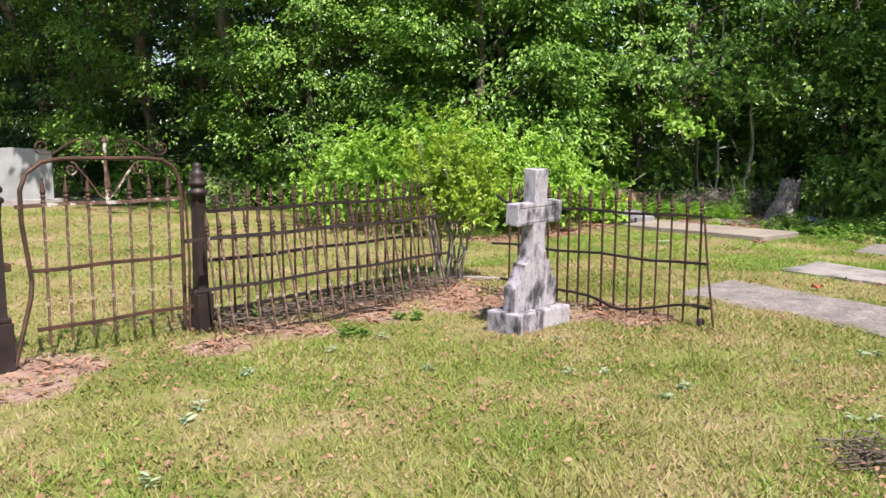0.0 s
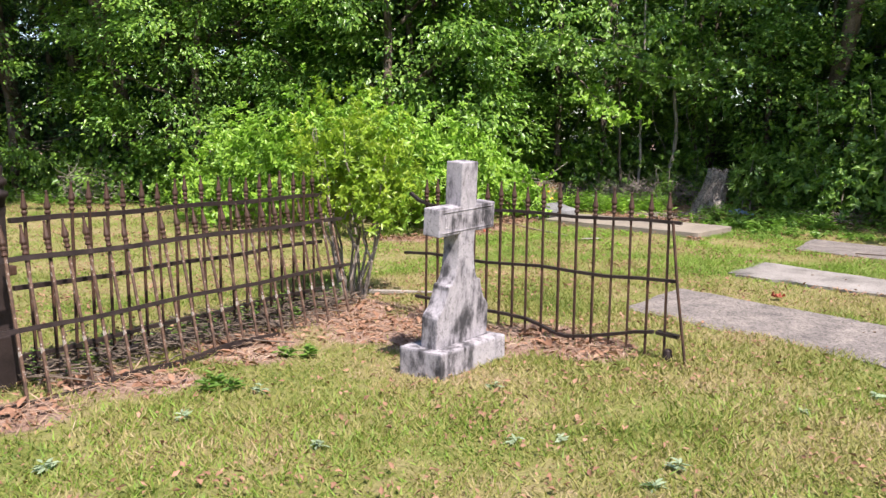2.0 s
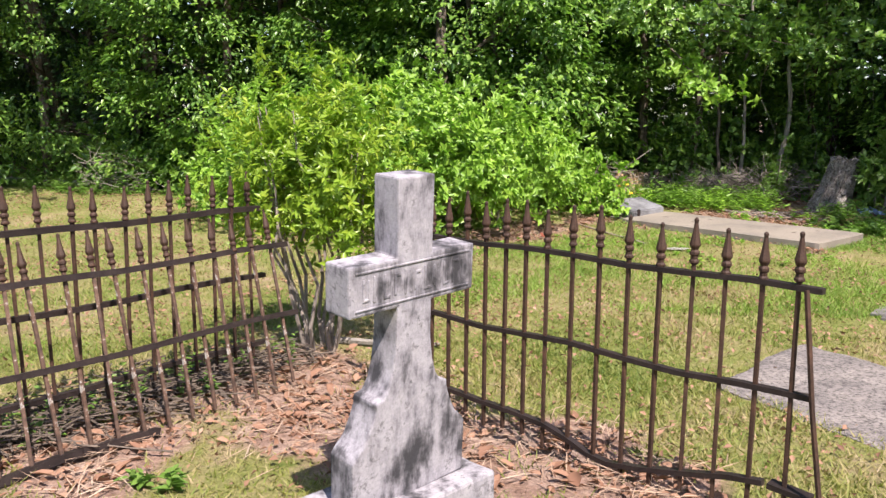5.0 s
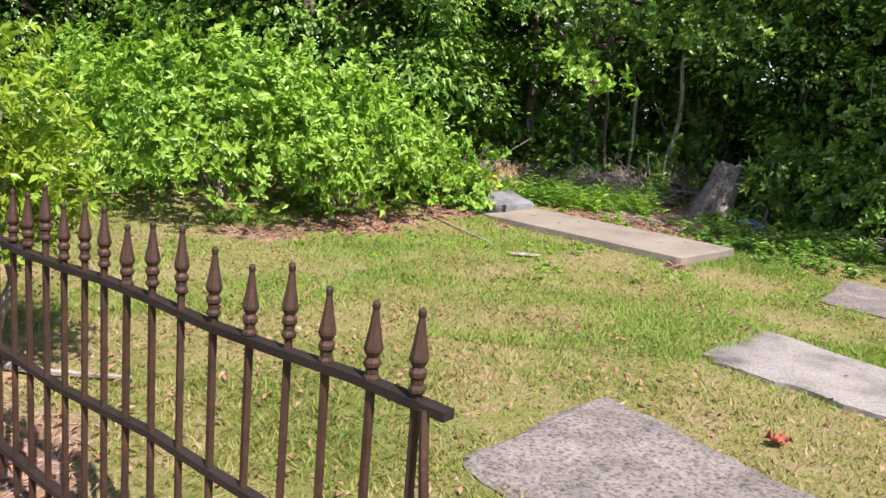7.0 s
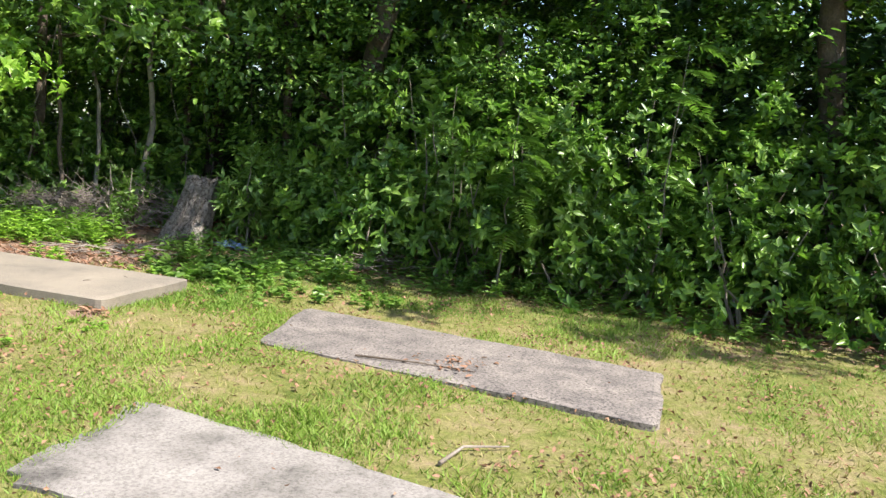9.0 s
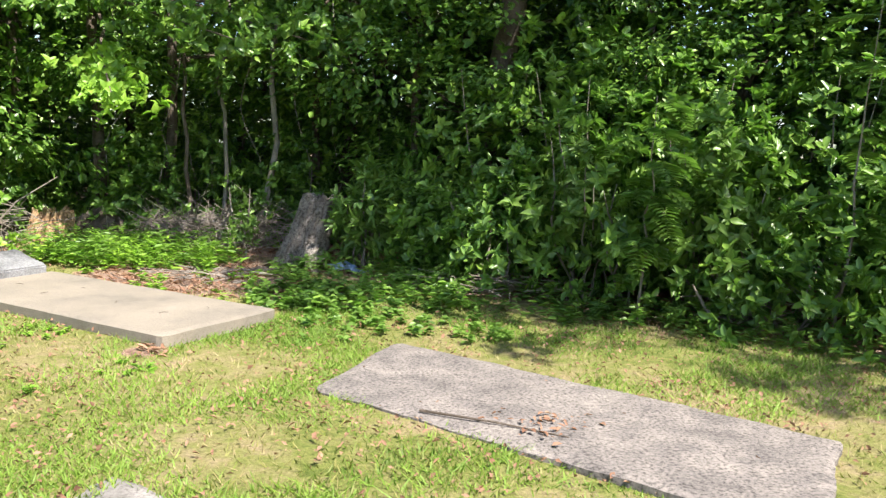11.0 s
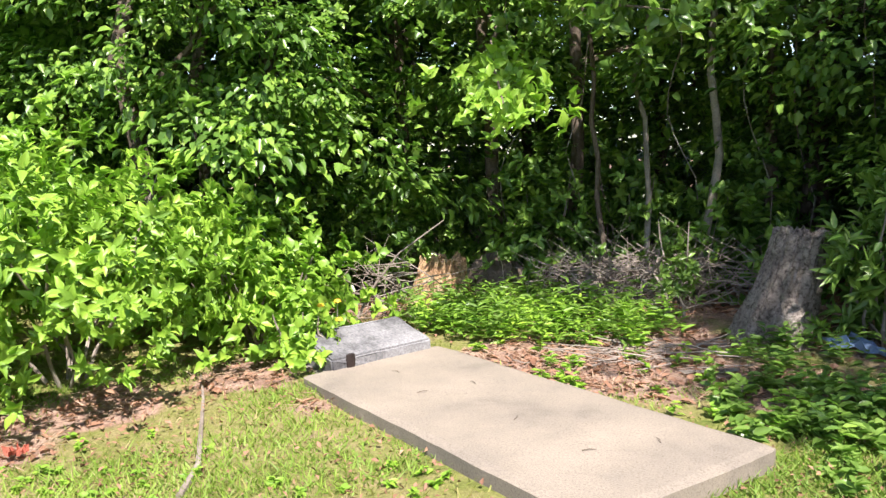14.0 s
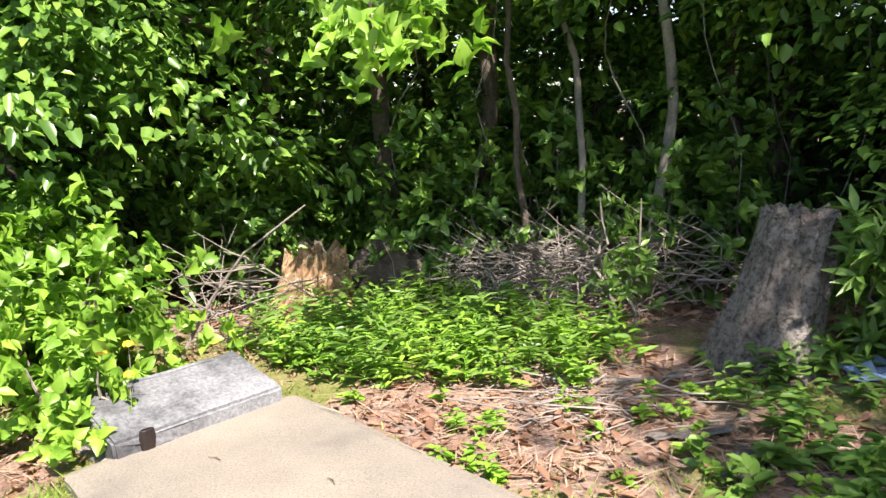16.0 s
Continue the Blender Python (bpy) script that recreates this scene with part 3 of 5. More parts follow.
def gate_post(x, y, label):
    t = thing("gate_post", label, "fence post", "gate posts", pose(x, y, 0.03, 0, 0, 55))
    bm = bmesh.new()
    box(bm, 0.125, 0.125, 0.30, pose(0, 0, 0.15), 0.008)
    box(bm, 0.11, 0.11, 0.03, pose(0, 0, 0.317), 0.01)
    part("plinth", bm, MAT_IRON_DARK, t)
    bm = bmesh.new()
    lathe(bm, [(0.06, 0.325), (0.054, 0.36), (0.05, 0.9), (0.055, 0.93), (0.055, 0.95)], 4, math.pi / 4)
    part("shaft", bm, MAT_IRON_DARK, t)
    bm = bmesh.new()
    lathe(bm, [(0.05, 0.945), (0.055, 0.99), (0.068, 1.0), (0.068, 1.02), (0.05, 1.03), (0.05, 1.05), (0.064, 1.06), (0.064, 1.08), (0.045, 1.1), (0.05, 1.125), (0.048, 1.15), (0.025, 1.165), (0.03, 1.185), (0.026, 1.205), (0.008, 1.215)], 14)
    part("cap", bm, MAT_IRON_DARK, t, smooth=True)
    for z in (0.62, 0.2):
        bm = bmesh.new()
        box(bm, 0.05, 0.06, 0.05, pose(0.055, 0, z), 0.008)
        part("hinge_lug", bm, MAT_IRON, t)


gate_post(-1.345, 6.05, "dark rusted cast iron gate post with a turned cap")
gate_post(-2.12, 4.96, "dark rusted cast iron gate post beside an iron gate")


def scroll(bm, cx, cz, r0, turns, hand, start=0.0, lead=None):
    pts = []
    n = 18
    for i in range(n + 1):
        k = i / n
        a = start + hand * k * turns * math.tau
        rr = r0 * (1 - 0.78 * k)
        pts.append((cx + rr * math.cos(a), 0, cz + rr * math.sin(a)))
    if lead:
        pts = [lead] + pts
    bar(bm, pts, 0.018, 0.007)


def gate():
    dx, dy = -1.345 + 2.12, 6.05 - 4.96
    w = math.hypot(dx, dy)
    t = thing("iron_gate", "rusty wrought iron gate with scrollwork, one stile bent", "gate", m=along_fence(-2.12, 4.96, dx, dy, 0.05))
    left, right = 0.16, w - 0.13
    bm = bmesh.new()
    arch = [(right, 0, 0.06), (right, 0, 0.95), (right - 0.012, 0, 1.08), (right - 0.06, 0, 1.17), (right - 0.14, 0, 1.215), (right - 0.25, 0, 1.225), (left + 0.25, 0, 1.225), (left + 0.13, 0, 1.205), (left + 0.04, 0, 1.14), (left, 0, 1.04), (left + 0.0, 0, 0.85), (left + 0.04, 0, 0.5), (left + 0.02, -0.02, 0.4), (left - 0.1, -0.05, 0.02)]
    tube(bm, arch, 0.014, 8)
    part("gate_frame", bm, MAT_IRON, t)
    for z, x0, x1 in ((0.95, left - 0.03, right), (0.56, left + 0.03, right), (0.2, left + 0.06, right + 0.06)):
        bm = bmesh.new()
        bar(bm, rail_line(x0, x1, z, 0.004, 6, z * 5), 0.024, 0.022)
        part("rail", bm, MAT_IRON_FLAKED if z > 0.9 else MAT_IRON, t)
    me = picket_mesh(0.88, MAT_IRON_FLAKED)
    n = 7
    for i in range(n):
        x = left + 0.13 + (right - left - 0.23) * i / (n - 1)
        p = part("picket", me, MAT_IRON_FLAKED, t, m=pose(x, 0, 0.1))
        part("finial", FINIAL, MAT_IRON, p, m=pose(0, 0, 0.86 if i != 3 else 0.88))
    mid = (left + right) / 2
    for hand in (1, -1):
        bm = bmesh.new()
        scroll(bm, mid + hand * 0.1, 1.29, 0.05, 1.6, -hand, math.pi / 2)
        bar(bm, [(mid + hand * 0.1, 0, 1.34), (mid + hand * 0.17, 0, 1.345), (mid + hand * 0.24, 0, 1.31), (mid + hand * 0.32, 0, 1.255), (mid + hand * 0.38, 0, 1.25)], 0.018, 0.007)
        scroll(bm, mid + hand * 0.385, 1.295, 0.045, 1.4, hand, -math.pi / 2)
        part("scroll", bm, MAT_IRON, t)
        bm = bmesh.new()
        scroll(bm, mid + hand * 0.22, 1.16, 0.045, 1.4, hand, math.pi / 2)
        bar(bm, [(mid + hand * 0.2, 0, 1.2), (mid + hand * 0.12, 0, 1.1), (mid + hand * 0.05, 0, 1.0), (mid, 0, 0.965)], 0.018, 0.007)
        part("scroll", bm, MAT_IRON_FLAKED, t)
    bm = bmesh.new()
    tube(bm, [(mid, 0, 0.96), (mid, 0, 1.34)], 0.011, 8)
    tube(bm, [(mid, 0, 1.33), (mid, 0, 1.365)], [0.018, 0.01], 8)
    part("centre_rod", bm, MAT_IRON_FLAKED, t)
    bm = bmesh.new()
    tube(bm, [(right + 0.05, 0.03, 1.0), (right + 0.06, 0.02, 0.5), (right + 0.02, -0.02, 0.03)], 0.009, 6)
    part("loose_rod", bm, MAT_IRON, t)
    return t


gate()

# ---- headstones ----
def low_marker():
    t = thing("slant_marker", "low grey granite marker with sloping face behind a slab", "headstone", m=pose(2.945, 14.6, 0.09, 0, 0, math.degrees(math.atan2(0.785, 0.62))))
    prof = [(-0.2, -0.08), (-0.2, 0.12), (0.15, 0.232), (0.19, 0.225), (0.2, -0.08)]
    bm = bmesh.new()
    f = bm.faces.new([bm.verts.new((-0.41, y, z)) for y, z in prof])
    r = bmesh.ops.extrude_face_region(bm, geom=[f])
    bmesh.ops.translate(bm, vec=(0.80, 0, 0), verts=[v for v in r["geom"] if isinstance(v, bmesh.types.BMVert)])
    bmesh.ops.recalc_face_normals(bm, faces=bm.faces)
    bmesh.ops.bevel(bm, geom=list(bm.edges), offset=0.012, segments=2, affect="EDGES")
    bmesh.ops.triangulate(bm, faces=bm.faces)
    for k in range(3):
        bmesh.ops.subdivide_edges(bm, edges=[e for e in bm.edges if e.calc_length() > 0.05], cuts=1)
    bmesh.ops.recalc_face_normals(bm, faces=bm.faces)
    for v in bm.verts:
        v.co += v.normal * (0.010 * noise.noise(v.co * 7) + 0.005 * noise.noise(v.co * 25))
        if v.co.z > 0.05:
            v.co.x *= 1 - 0.14 * max(0, v.co.y + 0.05)
    part("stone", bm, MAT_GRANITE, t)
    # flattened dark cup sunk into the front face as a dark notch
    bm = bmesh.new()
    lathe(bm, [(0.002, 0), (0.034, 0.004), (0.04, 0.05), (0.036, 0.085), (0.03, 0.088), (0.026, 0.05)], 10)
    part("dark_notch", bm, MAT_IRON_DARK, t, "small dark notch on the front face", m=pose(-0.27, -0.2, 0.05) @ Matrix.Diagonal((0.9, 0.4, 1.0, 1)))
    bm = bmesh.new()
    box(bm, 0.86, 0.42, 0.08, pose(-0.01, 0.01, 0.0), 0.012)
    part("footing", bm, MAT_CONCRETE_GREY, t, "grey concrete footing")


low_marker()


def far_headstone():
    t = thing("headstone", "large smooth grey stone headstone with shallow arched top on plinth", "headstone", m=pose(-9.55, 16.6, 0.05, 0, 0, 28))
    bm = bmesh.new()
    top = [(0.75, 1.22), (0.5, 1.27), (0, 1.3), (-0.5, 1.27), (-0.75, 1.22)]
    extruded(bm, [(-0.75, 0.2), (0.75, 0.2)] + top, 0.22, 0.015)
    part("stone", bm, MAT_GREY_STONE, t)
    bm = bmesh.new()
    box(bm, 1.9, 0.45, 0.24, pose(0, 0, 0.1), 0.02)
    part("plinth", bm, MAT_CONCRETE_PALE, t)


far_headstone()
for k, (x, y, ln) in enumerate(((-8.3, 18.0, 2.2), (-6.1, 17.4, 1.9))):
    bm = bmesh.new()
    box(bm, ln, 0.18, 0.2, pose(0, 0, 0.08), 0.02)
    tagged(part("grave_kerb", bm, MAT_CONCRETE_PALE, m=pose(x, y, 0.05, 0, 0, -14)), "pale concrete grave kerb in grass before the wood", "kerb", "grave kerbs")

# ---- stumps, trunks ----
def stump(name, label, x, y, r0, r1, h, lean, mat, seed, flare=0.3, z=0.05, furrows=0.3, rag=0.12):
    bm = bmesh.new()
    seg, rows = 84, 34
    rings = []
    for j in range(rows + 1):
        k = j / rows
        ring = []
        for i in range(seg):
            a = i * math.tau / seg
            rad = r0 + (r1 - r0) * k + flare * r0 * (1 - k) ** 4 * (0.6 + 0.4 * math.sin(a * 3 + seed))
            d = Vector((math.cos(a), math.sin(a), 0))
            rad *= 1 + 0.09 * noise.noise((d.x * 3 + seed, d.y * 3, k * 2)) + 0.07 * noise.noise((d.x * 9, d.y * 9, k * 5 + seed))
            furrow = abs(noise.noise((d.x * 7 + seed, d.y * 7, k * 1.6))) + 0.5 * abs(noise.noise((d.x * 17, d.y * 17, k * 4 + seed)))
            rad *= 0.93 + furrows * min(0.5, furrow)
            zz = k * h + (rag * h * noise.noise((d.x * 2, d.y * 2, seed)) * k ** 6 + 0.4 * rag * h * noise.noise((d.x * 8, d.y * 8, seed)) * k ** 8) - 0.05
            ring.append(bm.verts.new((d.x * rad + lean[0] * k, d.y * rad + lean[1] * k, zz)))
        rings.append(ring)
    for q, w in zip(rings, rings[1:]):
        for i in range(seg):
            bm.faces.new((q[i], q[(i + 1) % seg], w[(i + 1) % seg], w[i]))
    c = bm.verts.new((lean[0], lean[1], h * (1 - rag) - 0.06))
    for i in range(seg):
        bm.faces.new((rings[-1][i], rings[-1][(i + 1) % seg], c))
    return tagged(part(name, bm, mat, m=pose(x, y, z), smooth=False), label, "tree stump")


MAT_STUMP = surface("furrowed_grey_bark", [(0.3, (0.2, 0.17, 0.15)), (0.7, (0.4, 0.36, 0.32))], [(0.38, (0.3, 0.29, 0.28)), (0.52, (0.9, 0.88, 0.86)), (0.62, (1.1, 1.1, 1.1))], 5, 34, 0.95, 1.0, 0.05)
MAT_ROT = surface("rotten_wood", [(0.3, (0.25, 0.13, 0.07)), (0.55, (0.5, 0.33, 0.18)), (0.75, (0.55, 0.48, 0.35))], [(0.35, (0.4, 0.4, 0.4)), (0.6, (1, 1, 1))], 7, 35, 0.95, 0.9, 0.02)
stump("tree_stump", "tall grey furrowed tree stump leaning at the edge of the wood", 5.6, 15.22, 0.23, 0.17, 0.80, (0.2, 0.05), MAT_STUMP, 5, 0.5, 0.1)
stump("tree_stump", "low rotten tree stump with crumbling orange wood on top", 3.08, 16.4, 0.27, 0.17, 0.5, (0.04, 0.03), MAT_ROT, 8, 0.45, 0.1, 0.5, 0.22)

# ---- woods ----
def limb_mesh(seed, length, r0, rise=0.5):
    r = np.random.default_rng(seed)
    bm = bmesh.new()
    pts = wavy((0, 0, 0), (length, 0, length * rise), 6, 0.07, r)
    tube(bm, pts, [r0 * (1 - 0.8 * i / 6) for i in range(7)], 5)
    for i in (2, 3, 4, 5):
        p = pts[i]
        q = p + Vector((length * 0.3, r.normal() * length * 0.3, length * r.uniform(-0.05, 0.25)))
        tube(bm, wavy(p, q, 4, 0.04, r), [r0 * 0.35, r0 * 0.28, r0 * 0.2, r0 * 0.13, r0 * 0.06], 4)
    me = bpy.data.meshes.new("limb")
    bm.to_mesh(me)
    bm.free()
    me.materials.append(MAT_BARK)
    return me


LIMB_MESHES = [limb_mesh(40 + i, 1.5, 0.035, 0.25 + 0.2 * i) for i in range(3)]


def trunk_mesh(seed, h, r0, seg=8, wobble=0.06):
    r = np.random.default_rng(seed)
    bm = bmesh.new()
    n = 10
    tube(bm, wavy((0, 0, -0.1), (r.normal() * 0.25, r.normal() * 0.25, h), n, wobble, r), [r0 * (1.25 if i == 0 else 1 - 0.75 * i / n) for i in range(n + 1)], seg)
    me = bpy.data.meshes.new("trunk")
    bm.to_mesh(me)
    bm.free()
    return me


def tree(label, seed, h, r0, crown, mat, group, limbs=5, limb_z=(0.8, 4.5)):
    r = np.random.default_rng(seed)
    t = thing("tree", label, "tree", group)
    part("trunk", trunk_mesh(seed, h, r0), MAT_BARK, t, smooth=True)
    for i in range(limbs):
        z = limb_z[0] + (limb_z[1] - limb_z[0]) * i / max(1, limbs - 1)
        part("limb", LIMB_MESHES[i % 3], MAT_BARK, t, m=pose(0, 0, z, 0, 0, r.uniform(0, 360)))
    part("crown", crown, mat, t)
    return t


def place(base, spots, seed, size=(0.9, 1.15)):
    """Copies of the given trees at the spots; the first use of each tree moves it."""
    r = np.random.default_rng(seed)
    used = set()
    for i, (x, y) in enumerate(spots):
        b = base[i % len(base)]
        s = r.uniform(*size)
        m = pose(x, y, float(height(x, y)), 0, 0, r.uniform(0, 360)) @ Matrix.Diagonal((s, s, s * r.uniform(0.92, 1.08), 1))
        if id(b) in used:
            copy_thing(b, m)
        else:
            b.matrix_world = m
            used.add(id(b))


edge_trees = [tree("leafy broad-leaved tree with boughs down to the ground", 100 + i, 6.5, 0.09,
                   crown_mesh("crown", 100 + i, 1.75, 0.25, 6.4, 84, 15, 13, 0.09, 0.56, 0.46, 0.55, 1), MAT_LEAF, "trees along the wood's edge") for i in range(4)]
EDGE_SPOTS = [(-4.2, 18.1), (-2.7, 17.9), (-1.1, 17.4), (0.4, 17.3), (1.1, 17.9),
              (-3.4, 17.0), (0.45, 16.5), (7.3, 17.5)]
place(edge_trees, EDGE_SPOTS, 21)
for k, (x, y) in enumerate(((8.2, 16.0), (9.1, 15.3), (10.3, 14.5), (11.4, 13.4), (12.2, 12.1), (13.0, 10.7))):
    copy_thing(edge_trees[k % 4], pose(x, y, float(height(x, y)), 0, 0, 77 * k) @ Matrix.Diagonal((0.92, 0.92, 0.68, 1)))
for k, (x, y) in enumerate(((-7.3, 18.4), (-9.4, 19.0))):
    copy_thing(edge_trees[k], pose(x, y, float(height(x, y)), 0, 0, 50 + 95 * k))
# left edge trees: shade from higher crowns is put into their leaf colour
dark_trees = [tree("sparse-boughed tree with shade-darkened leaves at the wood's edge", 120 + i, 7, 0.11,
                   crown_mesh("crown", 120 + i, 1.9, 0.9, 7.0, 75, 9, 14, 0.1, 0.45, 0.55), MAT_LEAF_SHADED, "dark trees along the wood's edge") for i in range(2)]
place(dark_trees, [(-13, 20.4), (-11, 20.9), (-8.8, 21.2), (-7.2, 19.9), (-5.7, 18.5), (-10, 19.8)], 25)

open_trees = [tree("slender tree with high crown and bare lower trunk", 130 + i, 6.5, 0.07,
                   crown_mesh("crown", 130 + i, 1.9, 1.5, 6.2, 62, 12, 14, 0.09, 0.6, 0.5, 0.5, 1), MAT_LEAF, "slender trees in the wood", limb_z=(1.9, 4.5)) for i in range(2)]
place(open_trees, [(2.6, 17.6), (4.3, 17.4), (6.5, 17.7), (3.6, 19.0), (5.2, 18.7)], 22, (0.95, 1.1))

# inner rows: the wood's deep shade is put into their dark leaves
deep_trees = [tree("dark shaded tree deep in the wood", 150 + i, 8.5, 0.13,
                   crown_mesh("crown", 150 + i, 2.3, 0.5, 8.5, 80, 8, 8, 0.24, 0.5, 0.75), MAT_LEAF_SHADED, "trees deep in the wood", 3) for i in range(3)]
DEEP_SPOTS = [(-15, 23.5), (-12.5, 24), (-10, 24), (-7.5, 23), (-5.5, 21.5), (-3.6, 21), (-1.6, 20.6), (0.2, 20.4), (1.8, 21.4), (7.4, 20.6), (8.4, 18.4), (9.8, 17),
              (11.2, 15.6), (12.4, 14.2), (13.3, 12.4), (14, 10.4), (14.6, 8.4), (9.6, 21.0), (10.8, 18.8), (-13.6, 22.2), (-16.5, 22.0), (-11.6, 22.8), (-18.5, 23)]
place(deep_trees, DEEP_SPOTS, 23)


def far_woods():
    r = np.random.default_rng(31)
    n = 8200
    a = r.uniform(0, 1, n)
    px = np.concatenate([np.linspace(-34, -14, 40), np.linspace(-14, 6, 60), np.linspace(6, 20, 50), np.full(40, 20.0), np.linspace(20, -30, 50), np.full(40, -32.0)])
    py = np.concatenate([np.full(40, 29.0), np.linspace(29, 28, 60), np.linspace(28, 16, 50), np.linspace(16, -22, 40), np.full(50, -24.0), np.linspace(-24, 29, 40)])
    k = r.integers(0, len(px), n)
    c = np.stack([px[k] + r.normal(size=n) * 1.4, py[k] + r.normal(size=n) * 1.4, 0.2 + 11 * r.uniform(0, 1, n) ** 1.1], axis=1)
    o = np.stack([-np.ones(n) * 0.3, -np.ones(n), np.zeros(n)], axis=1)
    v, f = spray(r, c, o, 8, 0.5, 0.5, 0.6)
    tagged(part("far_woods", np_mesh("far_woods", v, f), MAT_LEAF_SHADED), "dense dark green woods in the distance", "woods", kind="stuff")


far_woods()

# tall trees added to shade the wood's edge; their leaning high crowns stay unseen
def shade_tree(seed, x, y, cx, cy, size=1.0, z1=11.0):
    t = thing("tree", "tall broad tree added for shade, with a high unseen crown", "tree", "tall trees at the wood's edge", pose(x, y, float(height(x, y))))
    bm = bmesh.new()
    r = np.random.default_rng(seed)
    tube(bm, wavy((0, 0, -0.1), (cx - x, cy - y, z1 - 1), 10, 0.08, r), [0.17 * (1.2 if i == 0 else 1 - 0.07 * i) for i in range(11)], 8)
    part("trunk", bm, MAT_BARK, t, smooth=True)
    for i in range(4):
        k = 0.55 + 0.12 * i
        part("limb", LIMB_MESHES[i % 3], MAT_BARK, t, m=pose((cx - x) * k, (cy - y) * k, (z1 - 1) * k, 0, 0, r.uniform(0, 360)))
    part("crown", SHADE_CROWNS[seed % 2], MAT_LEAF_SHADED, t, m=pose(cx - x, cy - y, 0, 0, 0, r.uniform(0, 360)) @ Matrix.Diagonal((size, size, 1, 1)))


SHADE_CROWNS = [crown_mesh("crown", 170 + i, 2.4, 6.2, 11.0, 40, 8, 8, 0.26, 0.55, 0.7) for i in range(2)]
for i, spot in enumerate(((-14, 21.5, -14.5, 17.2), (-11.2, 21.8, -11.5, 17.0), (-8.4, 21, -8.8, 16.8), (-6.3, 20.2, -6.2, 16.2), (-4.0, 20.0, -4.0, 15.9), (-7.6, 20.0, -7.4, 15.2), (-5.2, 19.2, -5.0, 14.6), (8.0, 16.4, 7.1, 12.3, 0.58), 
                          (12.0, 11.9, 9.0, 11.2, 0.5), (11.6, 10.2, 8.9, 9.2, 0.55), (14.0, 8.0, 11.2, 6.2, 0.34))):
    shade_tree(180 + i, *spot)

# a tree whose low bough reaches out over the grave slab
def overhanging_tree():
    r = np.random.default_rng(171)
    t = thing("tree", "tree with a sunlit leafy bough hanging over a slab", "tree", m=pose(3.45, 17.5, 0.12))
    part("trunk", trunk_mesh(172, 6.5, 0.085), MAT_BARK, t, smooth=True)
    for k, (tip, z0, n, wide) in enumerate((((0.45, -2.9, 1.55), 2.7, 70, 0.2), ((1.5, -2.4, 2.2), 2.9, 90, 0.42), ((-0.4, -2.3, 2.6), 3.0, 90, 0.42), ((0.9, -2.2, 2.7), 3.2, 110, 0.5), ((2.3, -1.9, 2.3), 3.1, 100, 0.45), ((2.5, -1.2, 2.6), 3.0, 80, 0.4))):
        bm = bmesh.new()
        pts = wavy((0, 0, z0), tip, 8, 0.05, r)
        tube(bm, pts, [0.03 * (1 - 0.85 * i / 8) for i in range(9)], 5)
        limb = part("limb", bm, MAT_BARK, t)
        q = np.array([pts[int(i)][:] for i in r.integers(5, 9, n)]) + r.normal(size=(n, 3)) * np.array([wide, wide, wide * 0.35])
        axis = unit(np.array([0.0, -0.5, 0.3]) + r.normal(size=(n, 3)) * 0.5)
        v, f = rosettes(r, q, axis, 8, 0.095, 0.62, 0.9, 2)
        # the first bough's sunlight is also put into a brighter leaf colour
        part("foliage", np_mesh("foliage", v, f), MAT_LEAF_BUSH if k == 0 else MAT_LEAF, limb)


overhanging_tree()


def earth_mound(x, y, rx, h, seed, label):
    bm = bmesh.new()
    bmesh.ops.create_icosphere(bm, subdivisions=4, radius=1.0)
    for v in bm.verts:
        k = 1 + 0.25 * noise.noise(v.co * 1.8 + Vector((seed, 0, 0))) + 0.12 * noise.noise(v.co * 5)
        v.co = Vector((v.co.x * rx * k, v.co.y * rx * 0.7 * k, v.co.z * h * k))
    tagged(part("earth_mound", bm, MAT_BARK, m=pose(x, y, float(height(x, y)))), label, "mound")


earth_mound(2.75, 17.0, 0.42, 0.4, 3, "dark earth-covered root mound under the trees")
earth_mound(3.55, 16.75, 0.3, 0.42, 7, "dark grey root mound behind a rotten stump")

# thin leafy undergrowth in the shade of the wood
def undergrowth():
    r = np.random.default_rng(88)
    n = 2600
    p = np.stack([r.uniform(1.2, 7.4, n), r.uniform(17.6, 21.2, n), 0.2 + 4.0 * r.uniform(0, 1, n)], axis=1)
    o = np.stack([r.normal(size=n) * 0.4, -np.ones(n), np.full(n, 0.3)], axis=1)
    v, f = spray(r, p, unit(o), 9, 0.16, 0.075, 0.5)
    # far band: sunlight behind the wood is put into the brighter bush greens
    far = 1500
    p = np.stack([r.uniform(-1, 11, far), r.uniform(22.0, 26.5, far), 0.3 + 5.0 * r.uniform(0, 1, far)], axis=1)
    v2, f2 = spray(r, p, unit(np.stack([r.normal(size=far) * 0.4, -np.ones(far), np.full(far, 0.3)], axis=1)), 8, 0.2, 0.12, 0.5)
    tagged(part("undergrowth", np_mesh("undergrowth", v2, f2), MAT_LEAF_BUSH), "leaves in sunlit green glimpsed through the back of the wood", "undergrowth", kind="stuff")
    tagged(part("undergrowth", np_mesh("undergrowth", v, f), MAT_LEAF), "thin small-leaved undergrowth and vines between tree trunks", "undergrowth", kind="stuff")


undergrowth()

